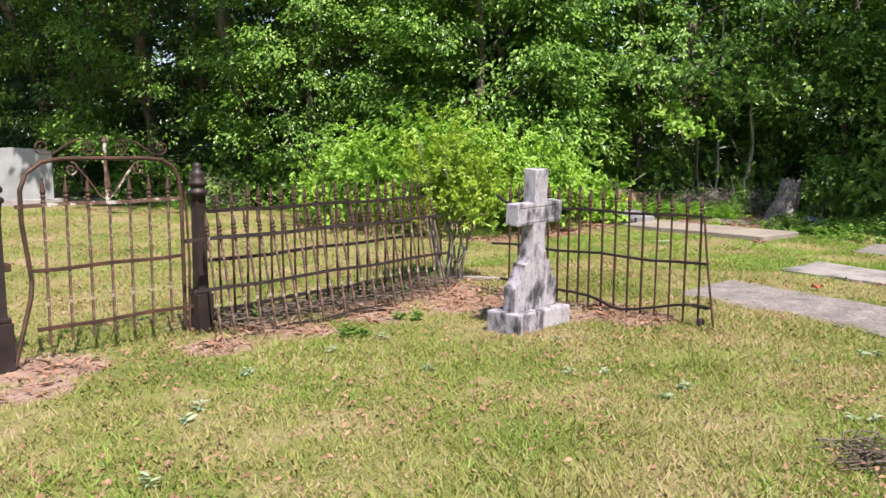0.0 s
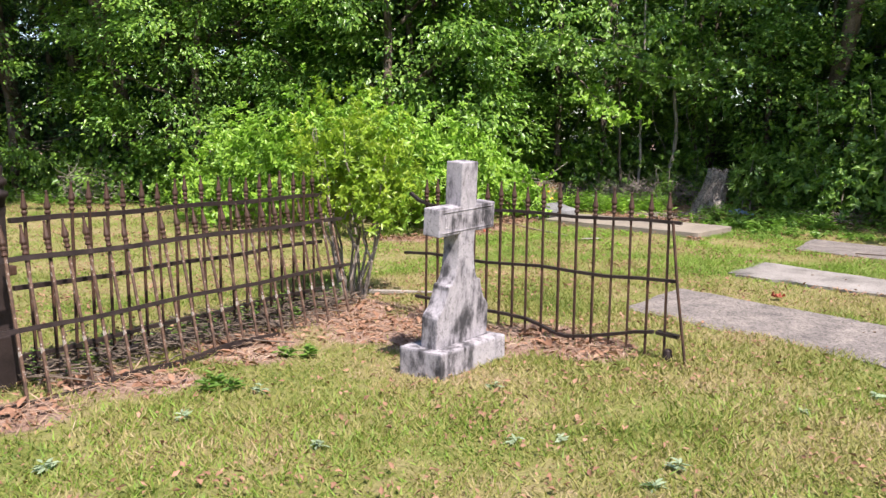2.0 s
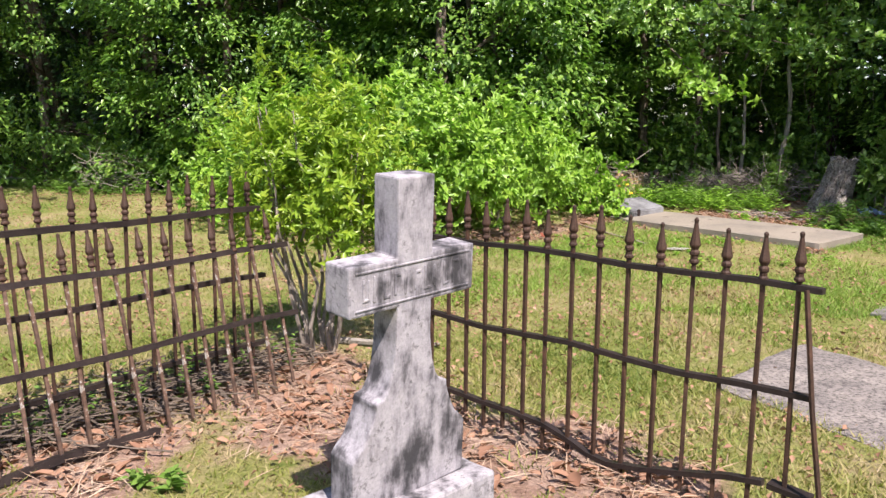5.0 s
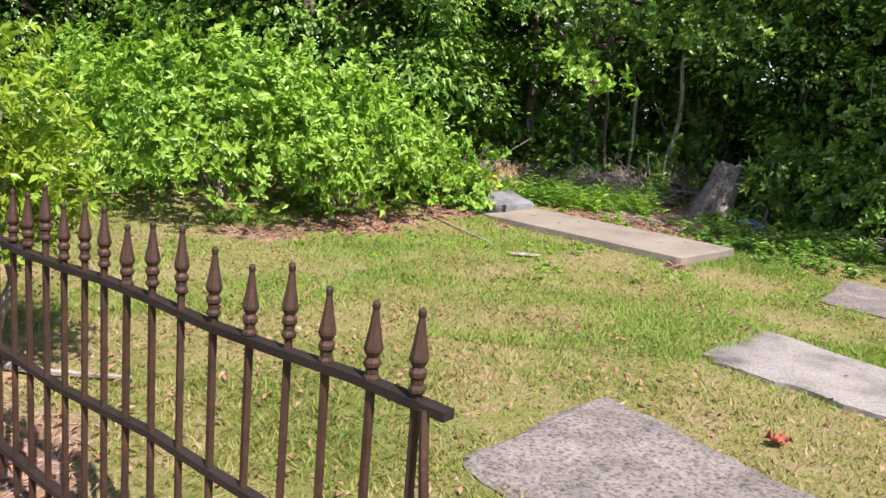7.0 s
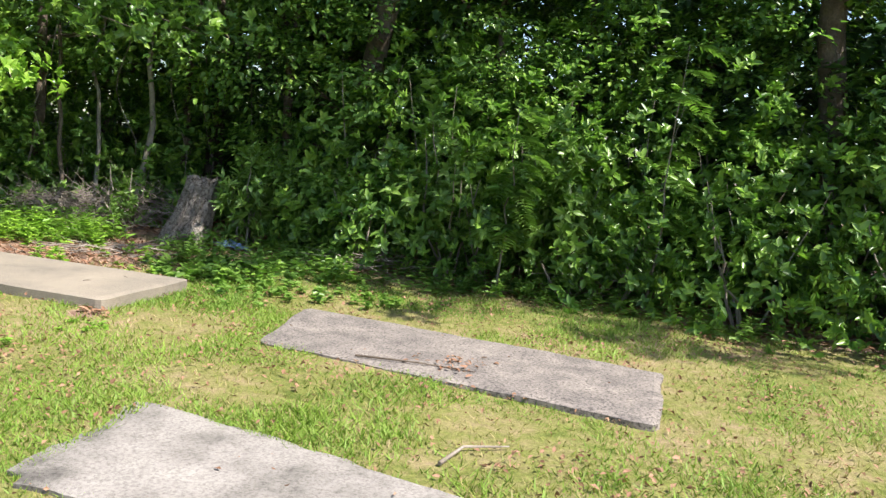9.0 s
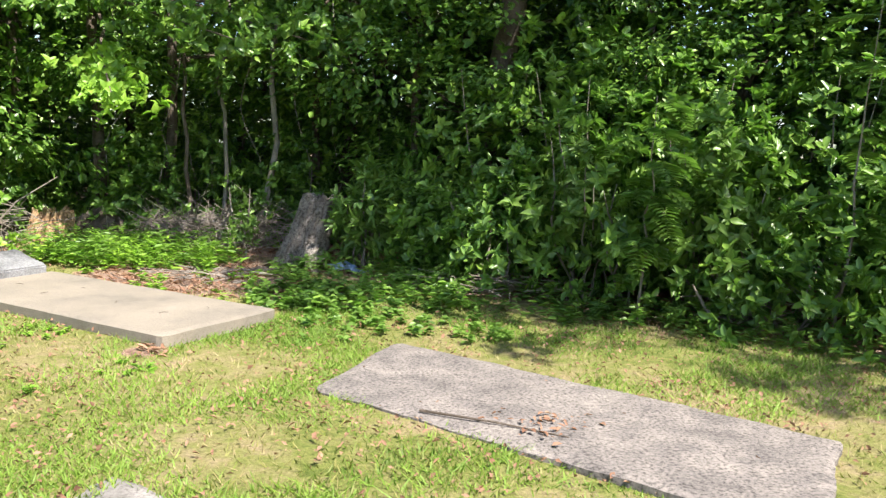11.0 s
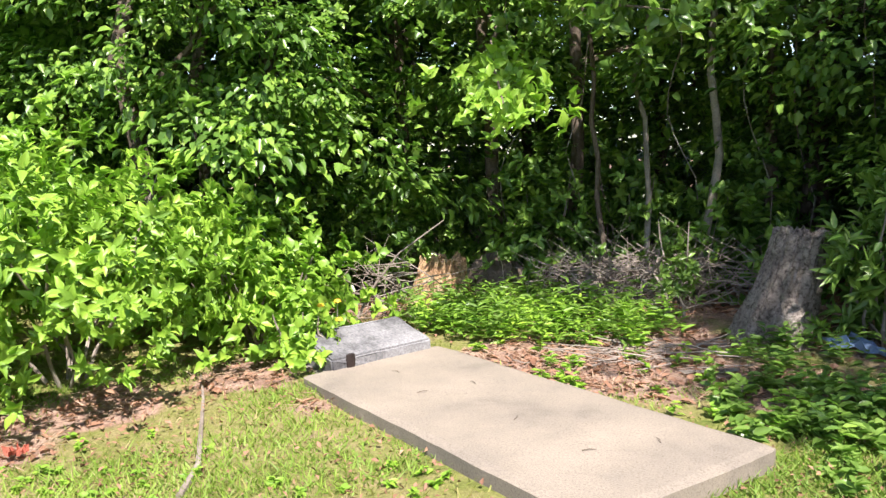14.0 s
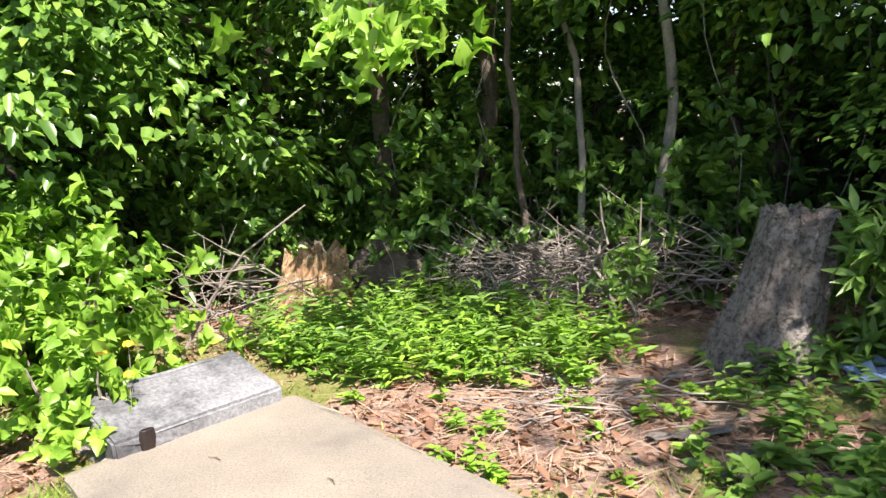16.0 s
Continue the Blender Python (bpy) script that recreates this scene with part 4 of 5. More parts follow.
# bushes before the wood
def bush(label, seed, x, y, rx, h, clumps, per, length, mat, width=0.5, stems=7, z0=0.12, spread=0.16, full=2, hollow=0.55, name="bush"):
    r = np.random.default_rng(seed)
    t = thing(name, label, "bush", m=pose(x, y, float(height(x, y))))
    for i in range(stems):
        a = r.uniform(0, math.tau)
        bm = bmesh.new()
        q = (math.cos(a) * rx * 0.6, math.sin(a) * rx * 0.6, h * r.uniform(0.55, 0.9))
        tube(bm, wavy((math.cos(a) * 0.08, math.sin(a) * 0.08, -0.05), q, 6, 0.05, r), [0.014, 0.012, 0.011, 0.009, 0.008, 0.006, 0.003], 5)
        part("stem", bm, MAT_TWIG, t)
    c = r.normal(size=(clumps, 3))
    c = unit(c) * (r.uniform(hollow, 1.0, (clumps, 1)) ** 0.5)
    c[:, 2] = np.abs(c[:, 2])
    ang = np.arctan2(c[:, 1], c[:, 0])
    lob = 1 + 0.16 * np.sin(ang * 3 + seed) + 0.12 * np.sin(ang * 7 + c[:, 2] * 6 + seed)
    o = unit(c + np.array([0, 0, 0.15]))
    p = c * np.array([rx, rx, h - z0]) * lob[:, None]
    p[:, 2] += z0
    p += r.normal(size=p.shape) * spread
    o = unit(o + r.normal(size=o.shape) * 0.35)
    v, f = rosettes(r, p, o, per, length, width, 0.9, full)
    v[:, 2] = np.maximum(v[:, 2], 0.02)
    part("foliage", np_mesh("foliage", v, f), mat, t)
    return t


bush("large glossy bright green bush before the wood", 61, -0.15, 13.5, 1.65, 1.68, 1500, 11, 0.088, MAT_LEAF_BUSH, 0.44, full=1, z0=0.36)
bush("rounded bright green bush beside a larger bush", 62, 1.15, 14.0, 1.15, 1.5, 800, 11, 0.088, MAT_LEAF_BUSH, 0.44, z0=0.34)
bush("green bush with arching leafy stems before the wood", 63, -1.7, 14.2, 1.2, 1.45, 750, 11, 0.088, MAT_LEAF_BUSH, 0.44, full=1)
bush("low broad-leaved flowering bush beside a grave slab", 64, 2.1, 14.95, 0.68, 0.86, 260, 8, 0.085, MAT_LEAF_BUSH, 0.72, 12, hollow=0.25)
bush("small flowering bush with heart-shaped leaves against a marker", 69, 2.54, 14.47, 0.3, 0.46, 75, 8, 0.07, MAT_LEAF_BUSH, 0.75, 6, 0.06, 0.05, 2, 0.3)
bush("leafy green bush over dark undergrowth", 65, 1.35, 15.5, 0.8, 1.05, 240, 9, 0.11, MAT_LEAF_BUSH, 0.6, hollow=0.35)
bush("yellow-green feathery shrub with reddish tips at a fence corner", 66, 0.24, 8.4, 0.52, 1.56, 900, 13, 0.054, MAT_LEAF_FEATHER, 0.36, 14, 0.72, 0.08, 0, 0.2, "shrub")
bush("small shrub with narrow leaves beside a tree stump", 67, 6.25, 15.02, 0.36, 1.15, 120, 11, 0.13, MAT_LEAF_WEED, 0.26, 8, 0.2, 0.08, 2, 0.25)
bush("thin green sapling with narrow leaves", 68, 5.05, 15.9, 0.22, 0.9, 60, 9, 0.07, MAT_LEAF_WEED, 0.35, 3, 0.2, 0.05, 2, 0.2)
for i, (x, y, rx, h) in enumerate(((7.3, 14.0, 0.8, 1.1), (8.3, 13.2, 0.8, 1.2), (9.1, 12.3, 0.8, 1.0), (9.8, 11.2, 0.9, 1.5), (10.4, 10.0, 0.9, 1.7), (-5.2, 17.2, 0.9, 1.0), (-3.9, 16.9, 0.8, 0.9), (-2.6, 16.6, 0.8, 0.9), (-6.6, 18.3, 0.9, 1.1), (6.9, 14.5, 0.45, 0.7), (2.4, 17.3, 0.7, 1.3), (3.5, 17.9, 0.8, 1.5), (4.4, 18.3, 0.8, 1.4), (5.7, 17.6, 0.6, 1.2), (2.9, 18.2, 0.8, 2.3), (4.9, 18.6, 0.9, 2.4), (3.9, 19.0, 0.8, 2.6), (6.2, 17.9, 0.7, 2.2), (3.95, 17.0, 0.5, 1.25), (4.75, 17.3, 0.5, 1.4), (5.75, 16.7, 0.45, 1.2), (2.5, 16.9, 0.5, 1.1))):
    bush("low green undergrowth bush at the foot of the wood", 70 + i, x, y, rx, h, 280, 9, 0.092, MAT_LEAF, 0.48, 5, full=1, hollow=0.3)


for i, (x, y, h) in enumerate(((7.5, 15.0, 2.5), (8.2, 14.3, 2.9), (9.0, 13.6, 2.6), (9.8, 12.9, 3.0), (10.5, 12.0, 2.6), (11.1, 11.0, 2.9), (11.7, 9.9, 2.7))):
    bush("tall thicket of shrubs and climbing vines at the wood's edge", 400 + i, x, y, 0.85, h, 420, 10, 0.1, MAT_LEAF, 0.5, 6, 0.15, 0.14, 1, 0.3, "thicket")
bush("bright green feathery sapling before the wood", 90, 8.75, 12.75, 0.6, 2.0, 260, 10, 0.12, MAT_LEAF_WEED, 0.4, 6, 0.5, 0.1, 2, 0.2)
bush("bright green leafy sapling at the foot of the wood", 91, 7.9, 13.5, 0.6, 1.9, 220, 10, 0.11, MAT_LEAF_WEED, 0.45, 6, 0.4, 0.1, 2, 0.2)


def frond_sapling(x, y, h, n, seed, lean):
    """A young tree with feathery fronds: pairs of narrow leaflets along drooping ribs."""
    r = np.random.default_rng(seed)
    t = thing("sapling", "young mimosa sapling with feathery bright green fronds", "tree", "mimosa saplings at the wood's edge", pose(x, y, float(height(x, y))))
    bm = bmesh.new()
    pts = wavy((0, 0, -0.05), (lean[0], lean[1], h), 8, 0.03, r)
    tube(bm, pts, [0.014 * (1 - 0.8 * i / 8) for i in range(9)], 6)
    part("stem", bm, MAT_TWIG, t)
    for i in range(n):
        k = 0.28 + 0.72 * (i + r.uniform(0, 1)) / n
        c = Vector((lean[0] * k, lean[1] * k, h * k))
        a = r.uniform(0, math.tau)
        d = Vector((math.cos(a), math.sin(a) - 0.5, 0)).normalized()
        ln = r.uniform(0.26, 0.42)
        rib = [c + d * ln * q + Vector((0, 0, ln * (0.35 * q - 0.75 * q * q))) for q in np.linspace(0, 1, 7)]
        bm = bmesh.new()
        tube(bm, rib, [0.004, 0.0035, 0.003, 0.003, 0.0025, 0.002, 0.001], 4)
        branch = part("frond_rib", bm, MAT_LEAF_WEED, t)
        q = np.repeat(np.linspace(0.25, 1, 11), 2)
        side = np.tile([1.0, -1.0], 11)
        base = np.array(c[:]) + np.array(d[:]) * (ln * q)[:, None]
        base[:, 2] += ln * (0.35 * q - 0.75 * q * q)
        cross = np.array([-d.y, d.x, 0.0])
        along = cross * side[:, None] + np.array(d[:]) * 0.55 + np.array([0, 0, -0.15]) + r.normal(size=(22, 3)) * 0.06
        size = 0.15 * np.sin(np.pi * (0.15 + 0.8 * q)) + 0.02
        v, f = leaf_arrays(base, along, np.tile([0, 0, 1.0], (22, 1)) + r.normal(size=(22, 3)) * 0.12, size, size * 0.3, 0.15, 1)
        part("foliage", np_mesh("foliage", v, f), MAT_LEAF_WEED, branch)


frond_sapling(8.05, 12.75, 1.8, 20, 501, (-0.15, -0.3))
frond_sapling(9.3, 12.0, 2.5, 16, 502, (-0.2, -0.35))


def hanging_vine(x, y, z, drop, seed):
    r = np.random.default_rng(seed)
    bm = bmesh.new()
    n = 12
    pts = [(0.16 * math.sin(i * 0.7 + seed) * i / n + r.normal() * 0.02, 0.08 * math.cos(i * 0.9), -drop * i / n) for i in range(n + 1)]
    tube(bm, pts, [0.009 - 0.0004 * i for i in range(n + 1)], 5)
    tagged(part("vine", bm, MAT_PALE_BARK, m=pose(x, y, z), smooth=True), "bare brown vine hanging between tree trunks", "vine", "hanging vines")


for i, (x, y, z, drop) in enumerate(((4.35, 16.9, 3.4, 2.6), (5.15, 16.7, 3.2, 2.2), (5.75, 16.6, 3.5, 2.9), (6.15, 16.9, 3.3, 3.1), (6.6, 16.6, 3.4, 2.8), (3.7, 17.1, 3.3, 2.4))):
    hanging_vine(x, y, z, drop, 520 + i)


def pole(name, label, x0, y0, x1, y1, h, r0, mat, seed, z0=0.1):
    r = np.random.default_rng(seed)
    bm = bmesh.new()
    tube(bm, wavy((0, 0, -0.1), (x1 - x0, y1 - y0, h), 12, 0.035, r), [r0 * (1 - 0.5 * i / 12) for i in range(13)], 8)
    tagged(part(name, bm, mat, m=pose(x0, y0, z0), smooth=True), label, "tree", "thin saplings in the wood")


for i, (x, y, dx, h, r0, mt) in enumerate(((4.55, 16.75, -0.25, 4, 0.028, MAT_BARK), (4.9, 16.95, 0.0, 4, 0.03, MAT_PALE_BARK), (5.32, 16.55, 0.2, 4, 0.042, MAT_PALE_BARK), 
                                            (6.0, 17.2, 0.1, 5, 0.06, MAT_BARK), (6.4, 17.6, 0.1, 5, 0.075, MAT_BARK), (2.5, 18.0, -0.3, 5, 0.07, MAT_BARK), (7.0, 16.4, 0.2, 5, 0.07, MAT_BARK))):
    pole("sapling", "slim bare-stemmed sapling in the shade of the wood", x, y, x + dx, y, h, r0, mt, 300 + i)


def brush_pile(x, y, rx, ry, h, n, seed, label, size=1.0, mat=None):
    """Bare twigs heaped over one another."""
    r = np.random.default_rng(seed)
    bm = bmesh.new()
    for i in range(n):
        a = r.uniform(0, math.tau)
        c = Vector((r.normal() * rx * 0.5, r.normal() * ry * 0.5, 0))
        ln = r.uniform(0.3, 0.9) * size
        d = Vector((math.cos(a), math.sin(a) * 0.6, r.uniform(-0.2, min(0.9, h * 1.8)))) * ln
        z = max(0.02, h * r.uniform(0, 0.8))
        p = c + Vector((0, 0, z)) - d * 0.5
        p.z = max(0.01, p.z)
        tube(bm, wavy(p, p + d, 4, 0.05, r), [0.005, 0.0045, 0.004, 0.003, 0.0015], 4)
    tagged(part("brush_pile", bm, mat or MAT_TWIG, m=pose(x, y, float(height(x, y)))), label, "brushwood", kind="stuff")


brush_pile(4.55, 16.4, 0.75, 0.35, 0.5, 300, 81, "heap of bare grey twigs under the trees")
brush_pile(5.3, 16.3, 0.6, 0.4, 0.6, 90, 82, "tangle of bare twigs beside a stump")
brush_pile(7.3, 13.75, 0.7, 0.25, 0.2, 60, 83, "fallen dry branches at the foot of the wood")
# the dark bark colour of the lawn heap carries the shade of its hollow
brush_pile(2.42, 4.0, 0.22, 0.22, 0.08, 60, 87, "small heap of dry twigs, shade-dark, in the lawn", 0.35, MAT_BARK)
# fence-foot debris; its dark colour also stands for the fence's shadow
for k, (x, y) in enumerate(((-0.97, 6.6), (-0.77, 6.9), (-0.57, 7.2), (-0.38, 7.5), (-0.2, 7.78), (0.0, 8.05), (-1.2, 6.25))):
    brush_pile(x, y, 0.28, 0.28, 0.13, 80, 300 + k, "dark twigs and dead stems along a fence foot, shade included", 0.45, MAT_BARK)
brush_pile(9.0, 12.5, 0.4, 0.3, 0.4, 40, 84, "dry twigs in undergrowth")
brush_pile(2.7, 15.7, 0.4, 0.3, 0.6, 50, 85, "dry stems beside a flowering bush")
brush_pile(-5.0, 16.3, 0.6, 0.3, 0.8, 70, 88, "dead grey branches before the wood")
brush_pile(-2.6, 15.9, 0.4, 0.3, 0.7, 40, 89, "dead grey branches beside a bush")
brush_pile(4.7, 14.75, 0.5, 0.35, 0.06, 40, 86, "dry twigs lying on leaf litter")


def stick(pts, r0, label, mat=None, name="stick"):
    bm = bmesh.new()
    pts = [(x, y, float(height(x, y)) + z) for x, y, z in pts]
    tube(bm, pts, [r0 * (1 - 0.6 * i / (len(pts) - 1)) for i in range(len(pts))], 6)
    tagged(part(name, bm, mat or MAT_TWIG), label, "stick")


stick([(2.74, 12.5, 0.012), (2.64, 12.85, 0.014), (2.42, 13.3, 0.014), (2.2, 13.75, 0.014), (1.98, 14.15, 0.012)], 0.017, "long pale dry stick lying in grass")
stick([(5.71, 10.81, 0.036), (6.02, 10.58, 0.036), (6.31, 10.36, 0.035)], 0.008, "dark twig on a concrete slab", MAT_BARK)
stick([(6.6, 10.54, 0.034), (6.76, 10.4, 0.034), (6.92, 10.25, 0.034)], 0.008, "pale twig on a concrete slab")
stick([(5.4, 9.2, 0.02), (5.6, 9.33, 0.025), (5.82, 9.28, 0.02)], 0.01, "bleached twig in grass beside a slab")
stick([(2.6, 15.35, 0.0), (2.75, 15.5, 0.3), (2.95, 15.55, 0.55), (3.3, 15.6, 0.8)], 0.012, "bare dead branch rising beside a marker")
stick([(8.55, 12.3, 0.0), (8.4, 12.35, 0.2), (8.3, 12.4, 0.38)], 0.018, "broken pale branch in undergrowth")
stick([(4.55, 15.0, 0.015), (4.9, 14.95, 0.02), (5.35, 15.05, 0.02)], 0.018, "weathered branch lying on leaf litter")
stick([(0.25, 8.56, 0.02), (0.55, 8.46, 0.03), (0.92, 8.5, 0.02)], 0.024, "pale fallen branch lying in grass behind the fence", MAT_PALE_BARK)


for k, (x, y, a) in enumerate(((3.5, 13.75, 0.6), (3.75, 13.95, 2.2), (4.05, 13.35, 1.4), (4.4, 12.95, 0.3), (3.25, 14.15, 2.7), (4.7, 13.1, 1.9))):
    bm = bmesh.new()
    tube(bm, [(-0.03 * math.cos(a), -0.03 * math.sin(a), 0), (0.004, 0.006, 0.002), (0.035 * math.cos(a), 0.035 * math.sin(a), 0)], [0.002, 0.0022, 0.001], 4)
    tagged(part("twig", bm, MAT_BARK, m=pose(x, y, 0.151)), "tiny dark twig lying on a tan concrete slab", "twig", "twigs on the tan slab")


def scrap(name, label, x, y, sx, sy, mat, seed, z=0.02, lift=0.03):
    """A crumpled flat piece with thickness."""
    r = np.random.default_rng(seed)
    bm = bmesh.new()
    n = 7
    top = [[bm.verts.new((sx * (i / n - 0.5) * (1 + 0.2 * r.normal()), sy * (j / n - 0.5) * (1 + 0.2 * r.normal()), z + abs(r.normal()) * lift)) for j in range(n + 1)] for i in range(n + 1)]
    for i in range(n):
        for j in range(n):
            bm.faces.new((top[i][j], top[i + 1][j], top[i + 1][j + 1], top[i][j + 1]))
    bmesh.ops.solidify(bm, geom=list(bm.faces), thickness=0.012)
    return tagged(part(name, bm, mat, m=pose(x, y, float(height(x, y)), 0, 0, r.uniform(0, 360))), label, "debris")


scrap("plastic_sheet", "crumpled faded blue plastic sheet on leaf litter", 6.05, 14.8, 0.38, 0.14, MAT_BLUE, 1, 0.03, 0.04)
scrap("bark_piece", "grey weathered piece of bark on leaf litter", 5.08, 14.4, 0.32, 0.09, MAT_PALE_BARK, 2, 0.025, 0.01)
scrap("bark_piece", "grey weathered slab of bark on leaf litter", 5.24, 14.15, 0.3, 0.11, MAT_PALE_BARK, 3, 0.025, 0.005)
scrap("stone_piece", "flat pale stone lying in grass", 3.0, 12.2, 0.24, 0.11, MAT_PALE_STONE, 4, 0.02, 0.002)
scrap("clay_shard", "red clay shard lying in grass beside a slab", 3.75, 8.45, 0.1, 0.08, MAT_RED, 5, 0.03, 0.02)
scrap("red_cap", "small red object under a bush", 1.69, 12.86, 0.09, 0.07, MAT_RED, 6, 0.03, 0.02)


# ---- grass, weeds, litter ----
def scatter(n, x0, x1, y0, y1, r):
    return r.uniform(x0, x1, n), r.uniform(y0, y1, n)


def fbm(x, y, s):
    q, g = np.random.default_rng(int(s * 10)), np.zeros(np.shape(x))
    for k in range(9):
        a, f = q.uniform(0, math.tau), s * q.uniform(0.7, 4.0)
        g = g + np.sin((x * math.cos(a) + y * math.sin(a)) * f + q.uniform(0, 6) + 0.8 * np.sin(x * 0.9 * s + k)) / 9
    return np.clip(0.5 + 0.95 * g, 0, 1)


def blades(name, label, x, y, mat, tall, seed):
    r = np.random.default_rng(seed)
    keep = r.uniform(0, 1, len(x)) > np.clip(bare(x, y) * 1.15, 0, 0.97)
    keep &= r.uniform(0, 1, len(x)) < 0.22 + 0.85 * fbm(x, y, 3.4) * (0.4 + 0.6 * fbm(x - 5, y + 2, 1.3)) * 1.3
    keep &= ~on_slab(x, y, -0.055)
    keep &= wood_depth(x, y) < 0.6
    x, y = x[keep], y[keep]
    n = len(x)
    h = tall * (0.6 + 0.8 * fbm(x + 3, y, 1.3)) * r.uniform(0.6, 1.35, n)
    a = r.uniform(0, math.tau, n)
    w = r.uniform(0.003, 0.0065, n)
    lean = r.normal(size=(n, 2)) * h[:, None] * 0.8
    z = height(x, y) - 0.004
    dx, dy = np.cos(a) * w, np.sin(a) * w
    v = np.stack([np.stack([x - dx, y - dy, z], 1), np.stack([x + dx, y + dy, z], 1), np.stack([x + lean[:, 0], y + lean[:, 1], z + h], 1)], axis=1).reshape(-1, 3)
    tagged(part(name, np_mesh(name, v, np.arange(n * 3).reshape(-1, 3)), mat), label, "grass", kind="stuff")


def lawn():
    r = np.random.default_rng(91)
    x = np.concatenate([r.uniform(-12, 12.5, 290000), r.normal(size=330000) * 2.6 + 1.4])
    y = np.concatenate([r.uniform(-1, 19.5, 290000), r.normal(size=330000) * 2.6 + 5.6])
    blades("grass", "short green and straw-coloured lawn grass", x, y, MAT_GRASS, 0.034, 92)
    x = np.concatenate([r.uniform(0, 6, 130000), r.uniform(3.5, 10.5, 140000), r.uniform(-1, 4, 40000), r.uniform(-9, -1, 60000)])
    y = np.concatenate([r.uniform(9.5, 14.5, 130000), r.uniform(7.0, 13.8, 140000), r.uniform(2, 6, 40000), r.uniform(7, 18, 60000)])
    keep = r.uniform(0, 1, len(x)) < soft(0.25, 0.75, fbm(x + 9, y - 4, 1.6))
    blades("grass", "fresh green tufts in the lawn", x[keep], y[keep], MAT_GRASS_GREEN, 0.04, 93)


lawn()


def flat_leaves(name, label, mat, x, y, length, width, seed, lift=0.01, tilt=0.35, full=0):
    r = np.random.default_rng(seed)
    n = len(x)
    pos = np.stack([x, y, height(x, y) + r.uniform(0.002, 0.02, n) + lift], 1)
    a = r.uniform(0, math.tau, n)
    along = np.stack([np.cos(a), np.sin(a), r.normal(size=n) * tilt], 1)
    up = np.array([0, 0, 1.0]) + r.normal(size=(n, 3)) * tilt
    ln = length * r.uniform(0.35, 1.3, n)
    v, f = leaf_arrays(pos, along, up, ln, ln * width * r.uniform(0.5, 1.3, n), 0.3, full)
    tagged(part(name, np_mesh(name, v, f), mat), label, "leaves", kind="stuff")


def litter():
    r = np.random.default_rng(95)
    x, y = scatter(330000, -10, 12, 3.5, 19.5, r)
    d = bare(x, y)
    keep = (r.uniform(0, 1, len(x)) < d ** 2 * (0.3 * soft(5.0, 6.4, y) + 0.1)) & ~on_slab(x, y, 0.0)
    flat_leaves("leaf_litter", "brown fallen leaves lying thick on bare soil", MAT_LITTER, x[keep], y[keep], 0.075, 0.42, 96, 0.004, 0.3, 1)
    x, y = scatter(120000, -3, 7, 5, 16, r)
    keep = (r.uniform(0, 1, len(x)) < bare(x, y) ** 2 * 0.6) & ~on_slab(x, y, 0.0)
    flat_leaves("pine_straw", "thin tan straw and stalks among fallen leaves", MAT_STRAW, x[keep], y[keep], 0.16, 0.035, 98, 0.016, 0.12)
    x, y = scatter(100000, -8, 10, 1, 16, r)
    keep = (wood_depth(x, y) < 0) & (r.uniform(0, 1, len(x)) < 0.24 + 0.76 * soft(0.35, 0.8, fbm(x + 1, y + 7, 1.5))) & (~on_slab(x, y, 0.0) | (r.uniform(0, 1, len(x)) < 0.05))
    flat_leaves("leaf_litter", "single dry brown leaves scattered over the lawn", MAT_LITTER, x[keep], y[keep], 0.034, 0.5, 97, 0.016, 0.5)
    x, y = r.normal(size=70) * 0.14 + 6.32, r.normal(size=70) * 0.1 + 10.52
    flat_leaves("leaf_litter", "orange-brown dry leaves blown onto a grey slab", MAT_LITTER, x, y, 0.04, 0.45, 99, 0.03, 0.25, 1)


litter()


def weeds(label, x0, x1, y0, y1, n, h, length, width, seed, mat=None, rule=None):
    """Upright leafy weeds: short stems with narrow leaves."""
    r = np.random.default_rng(seed)
    x, y = scatter(n, x0, x1, y0, y1, r)
    keep = ~on_slab(x, y, 0.02)
    if rule:
        keep &= rule(x, y)
    x, y = x[keep], y[keep]
    per = 12
    hh = h * r.uniform(0.4, 1.15, len(x))
    X, Y, H = (np.repeat(q, per) for q in (x, y, hh))
    k = np.tile(np.linspace(0.15, 1, per), len(x))
    bend = np.repeat(r.normal(size=(len(x), 2)) * 0.25, per, axis=0)
    pos = np.stack([X + bend[:, 0] * H * k * k, Y + bend[:, 1] * H * k * k, height(X, Y) + H * k], 1)
    a = r.uniform(0, math.tau, len(X))
    along = np.stack([np.cos(a), np.sin(a), 0.45 - 0.5 * r.uniform(0, 1, len(X))], 1)
    ln = length * r.uniform(0.6, 1.2, len(X)) * (1.1 - 0.4 * k)
    v, f = leaf_arrays(pos, along, np.array([0, 0, 1.0]) + r.normal(size=(len(X), 3)) * 0.3, ln, ln * width, 0.2, 1)
    tagged(part("weeds", np_mesh("weeds", v, f), mat or MAT_LEAF_WEED), label, "weeds", kind="stuff")


def behind_slab(x, y):
    """The strip between the tan slab's far side and the wood."""
    (x0, y0), (x1, y1) = SLABS[3][3], SLABS[3][2]
    q = math.hypot(x1 - x0, y1 - y0)
    u = ((x - x0) * (x1 - x0) + (y - y0) * (y1 - y0)) / q
    v = ((x1 - x0) * (y - y0) - (y1 - y0) * (x - x0)) / q
    return (v > 0.06 + 0.75 * np.clip(u, 0, 3)) & (v < 1.6) & (u > -0.9) & (u < 1.0)


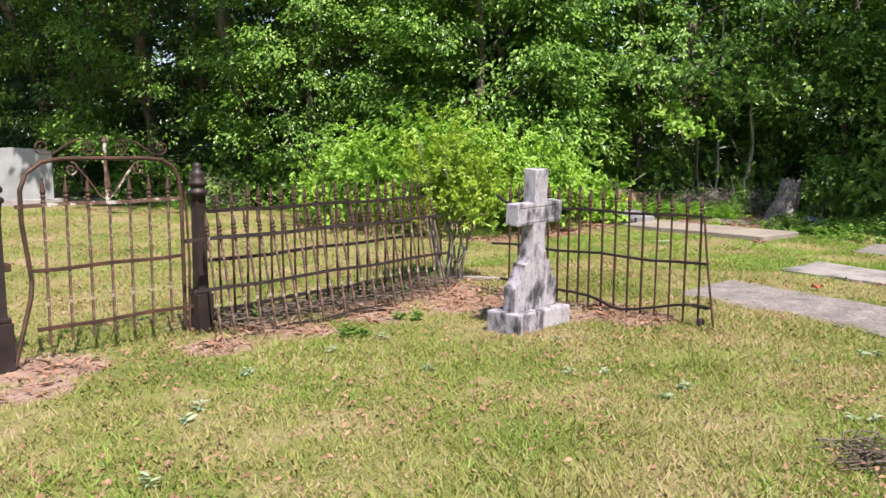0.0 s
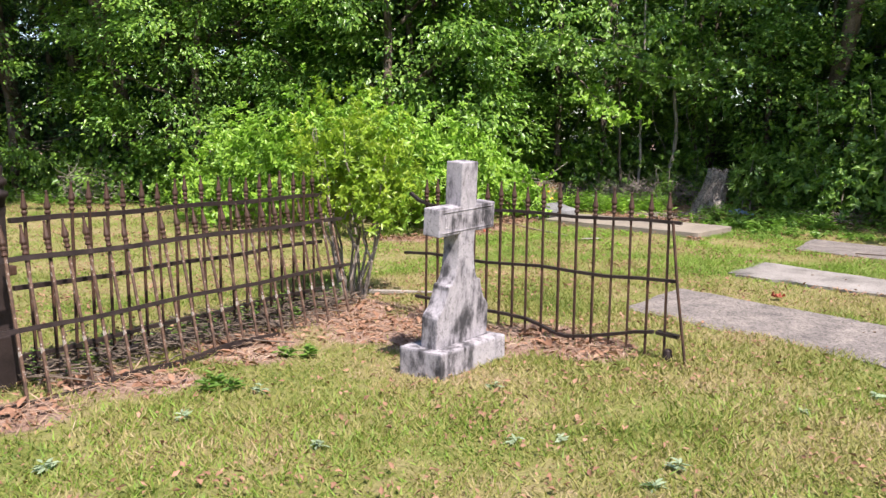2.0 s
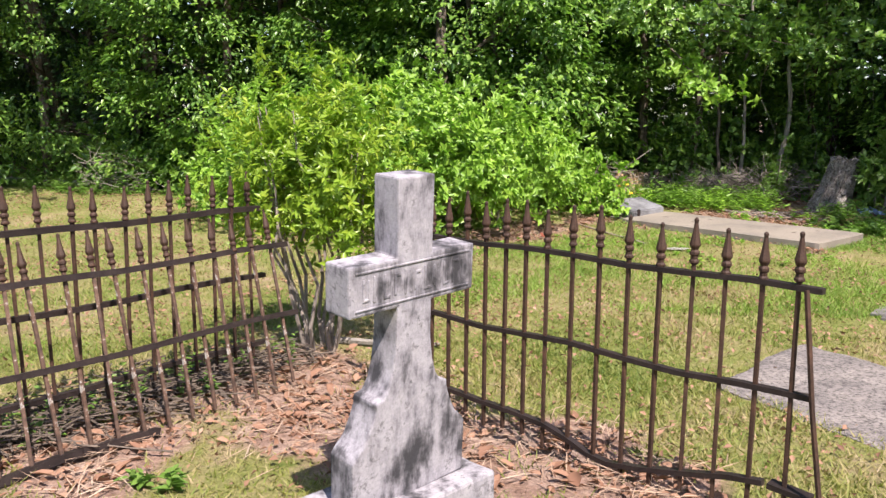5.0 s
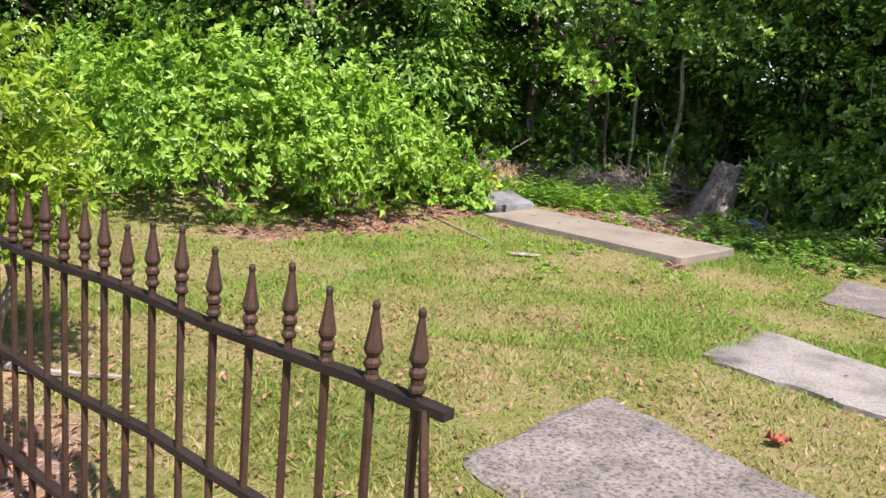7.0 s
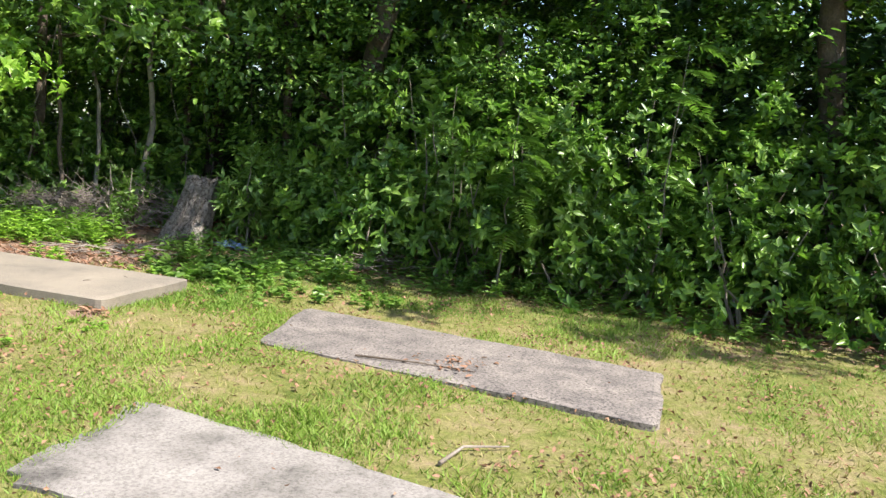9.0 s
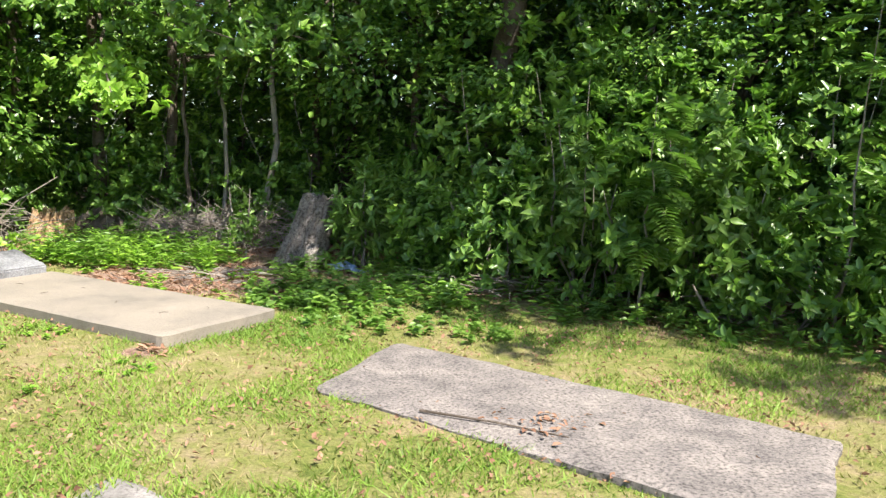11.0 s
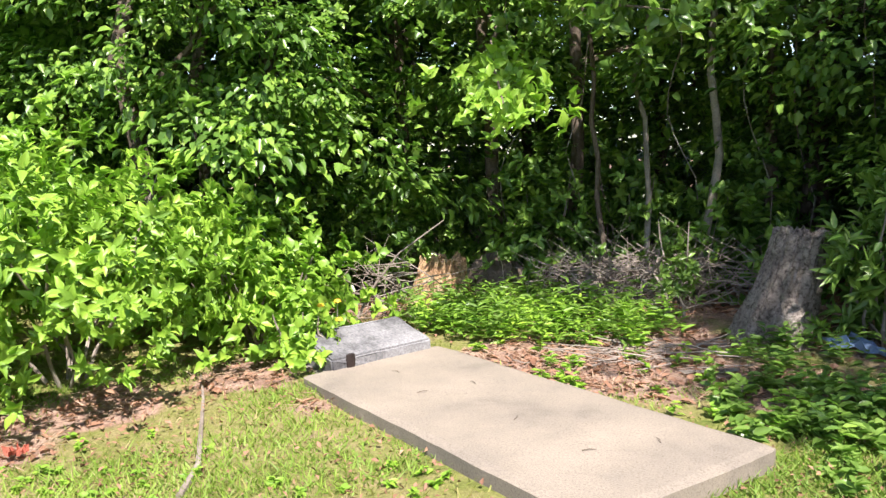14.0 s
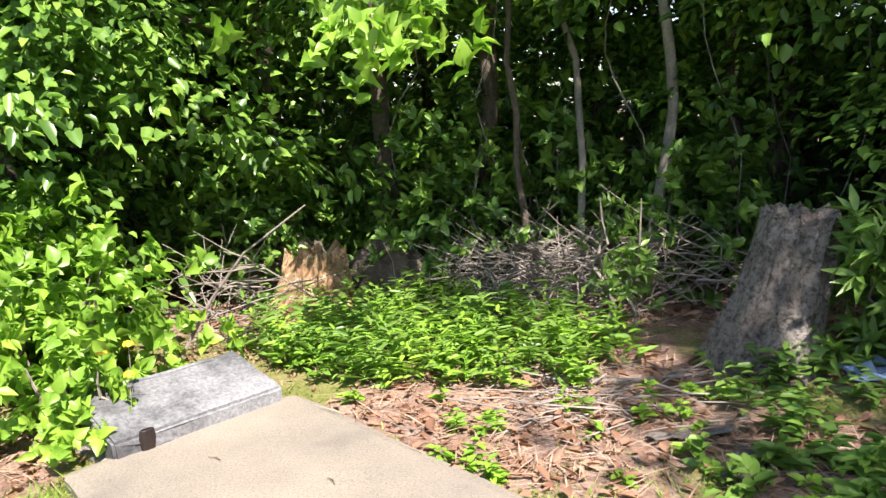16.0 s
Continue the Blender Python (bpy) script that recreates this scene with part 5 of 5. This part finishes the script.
weeds("bright green narrow-leaved weeds beside a grave slab", 2.8, 5.2, 14.2, 16.6, 520, 0.27, 0.1, 0.26, 201, MAT_LEAF_BUSH, behind_slab)
weeds("dull green narrow-leaved weeds between slab and wood", 2.8, 5.2, 14.2, 16.6, 330, 0.32, 0.13, 0.2, 215, rule=behind_slab)
weeds("green weeds along the shady edge of the wood", 5.3, 10, 10.5, 15.2, 900, 0.2, 0.1, 0.35, 202, rule=lambda x, y: (wood_depth(x, y) > -0.45) & (wood_depth(x, y) < 0.8))
weeds("low green plants in leaf litter beside a stump", 5.45, 6.8, 13.2, 15.0, 110, 0.19, 0.1, 0.42, 203, MAT_LEAF, rule=lambda x, y: (x < 5.62) | (x > 6.35) | (y < 14.05))
weeds("leafy green weeds in leaf litter at a slab corner", 5.05, 5.75, 13.25, 14.2, 45, 0.13, 0.1, 0.45, 214)
weeds("low broad-leaved weeds between a slab and the wood", 5.25, 6.8, 12.3, 13.6, 60, 0.08, 0.08, 0.5, 211)
weeds("fresh green broad-leaved weeds in the lawn beside a slab", 1.2, 4.4, 11.2, 13.6, 130, 0.038, 0.05, 0.5, 212, MAT_LEAF_BUSH, lambda x, y: fbm(x, y, 2.1) > 0.52)
weeds("small green seedlings growing through leaf litter", 3.6, 5.4, 13.3, 15.0, 45, 0.09, 0.07, 0.5, 213, MAT_LEAF_BUSH)
weeds("green weeds and creepers below the bushes", -8, -1.5, 15.4, 18.8, 700, 0.25, 0.1, 0.4, 204, rule=lambda x, y: np.abs(wood_depth(x, y)) < 0.7)
weeds("small green weed sprouting on bare soil", -0.33, -0.15, 5.92, 6.08, 6, 0.07, 0.07, 0.4, 205)
weeds("small green weed sprouting on bare soil", -0.08, 0.12, 6.55, 6.72, 6, 0.07, 0.07, 0.4, 206)
MAT_LEAF_DUSTY = leaf_material("dusty_grey_green_leaf", [(0.1, (0.16, 0.22, 0.13)), (0.6, (0.27, 0.34, 0.21)), (1.0, (0.38, 0.43, 0.28))], 0.25, 0.7)
weeds("dusty grey-green weeds scattered in the lawn", -2.5, 4.5, 1.5, 6.0, 170, 0.045, 0.06, 0.3, 209, MAT_LEAF_DUSTY, lambda x, y: fbm(x, y, 2.7) > 0.6)
weeds("weeds and vines tangled in the foot of an iron fence", -1.2, 0.2, 6.0, 8.3, 300, 0.2, 0.05, 0.4, 207, rule=lambda x, y: np.abs((x + 1.3) * 0.835 - (y - 6.1) * 0.55) < 0.16)


def flowers():
    r = np.random.default_rng(210)
    for i, (x, y, z) in enumerate(((2.7, 14.42, 0.5), (2.8, 14.46, 0.52), (2.84, 14.36, 0.42))):
        bm = bmesh.new()
        for k in range(6):
            a = k * math.tau / 6
            tube(bm, [(0, 0, 0), (math.cos(a) * 0.02, math.sin(a) * 0.02, 0.008)], [0.006, 0.011], 5)
        t = thing("lantana_flower", "small yellow-orange flower cluster on a low bush", "flower", "flowers on the bush", pose(x, y, z))
        part("petals", bm, MAT_FLOWER, t)
        bm = bmesh.new()
        tube(bm, [(0, 0, 0), (-0.04, 0.05, -z + 0.12)], 0.002, 4)
        part("stem", bm, MAT_TWIG, t)


flowers()
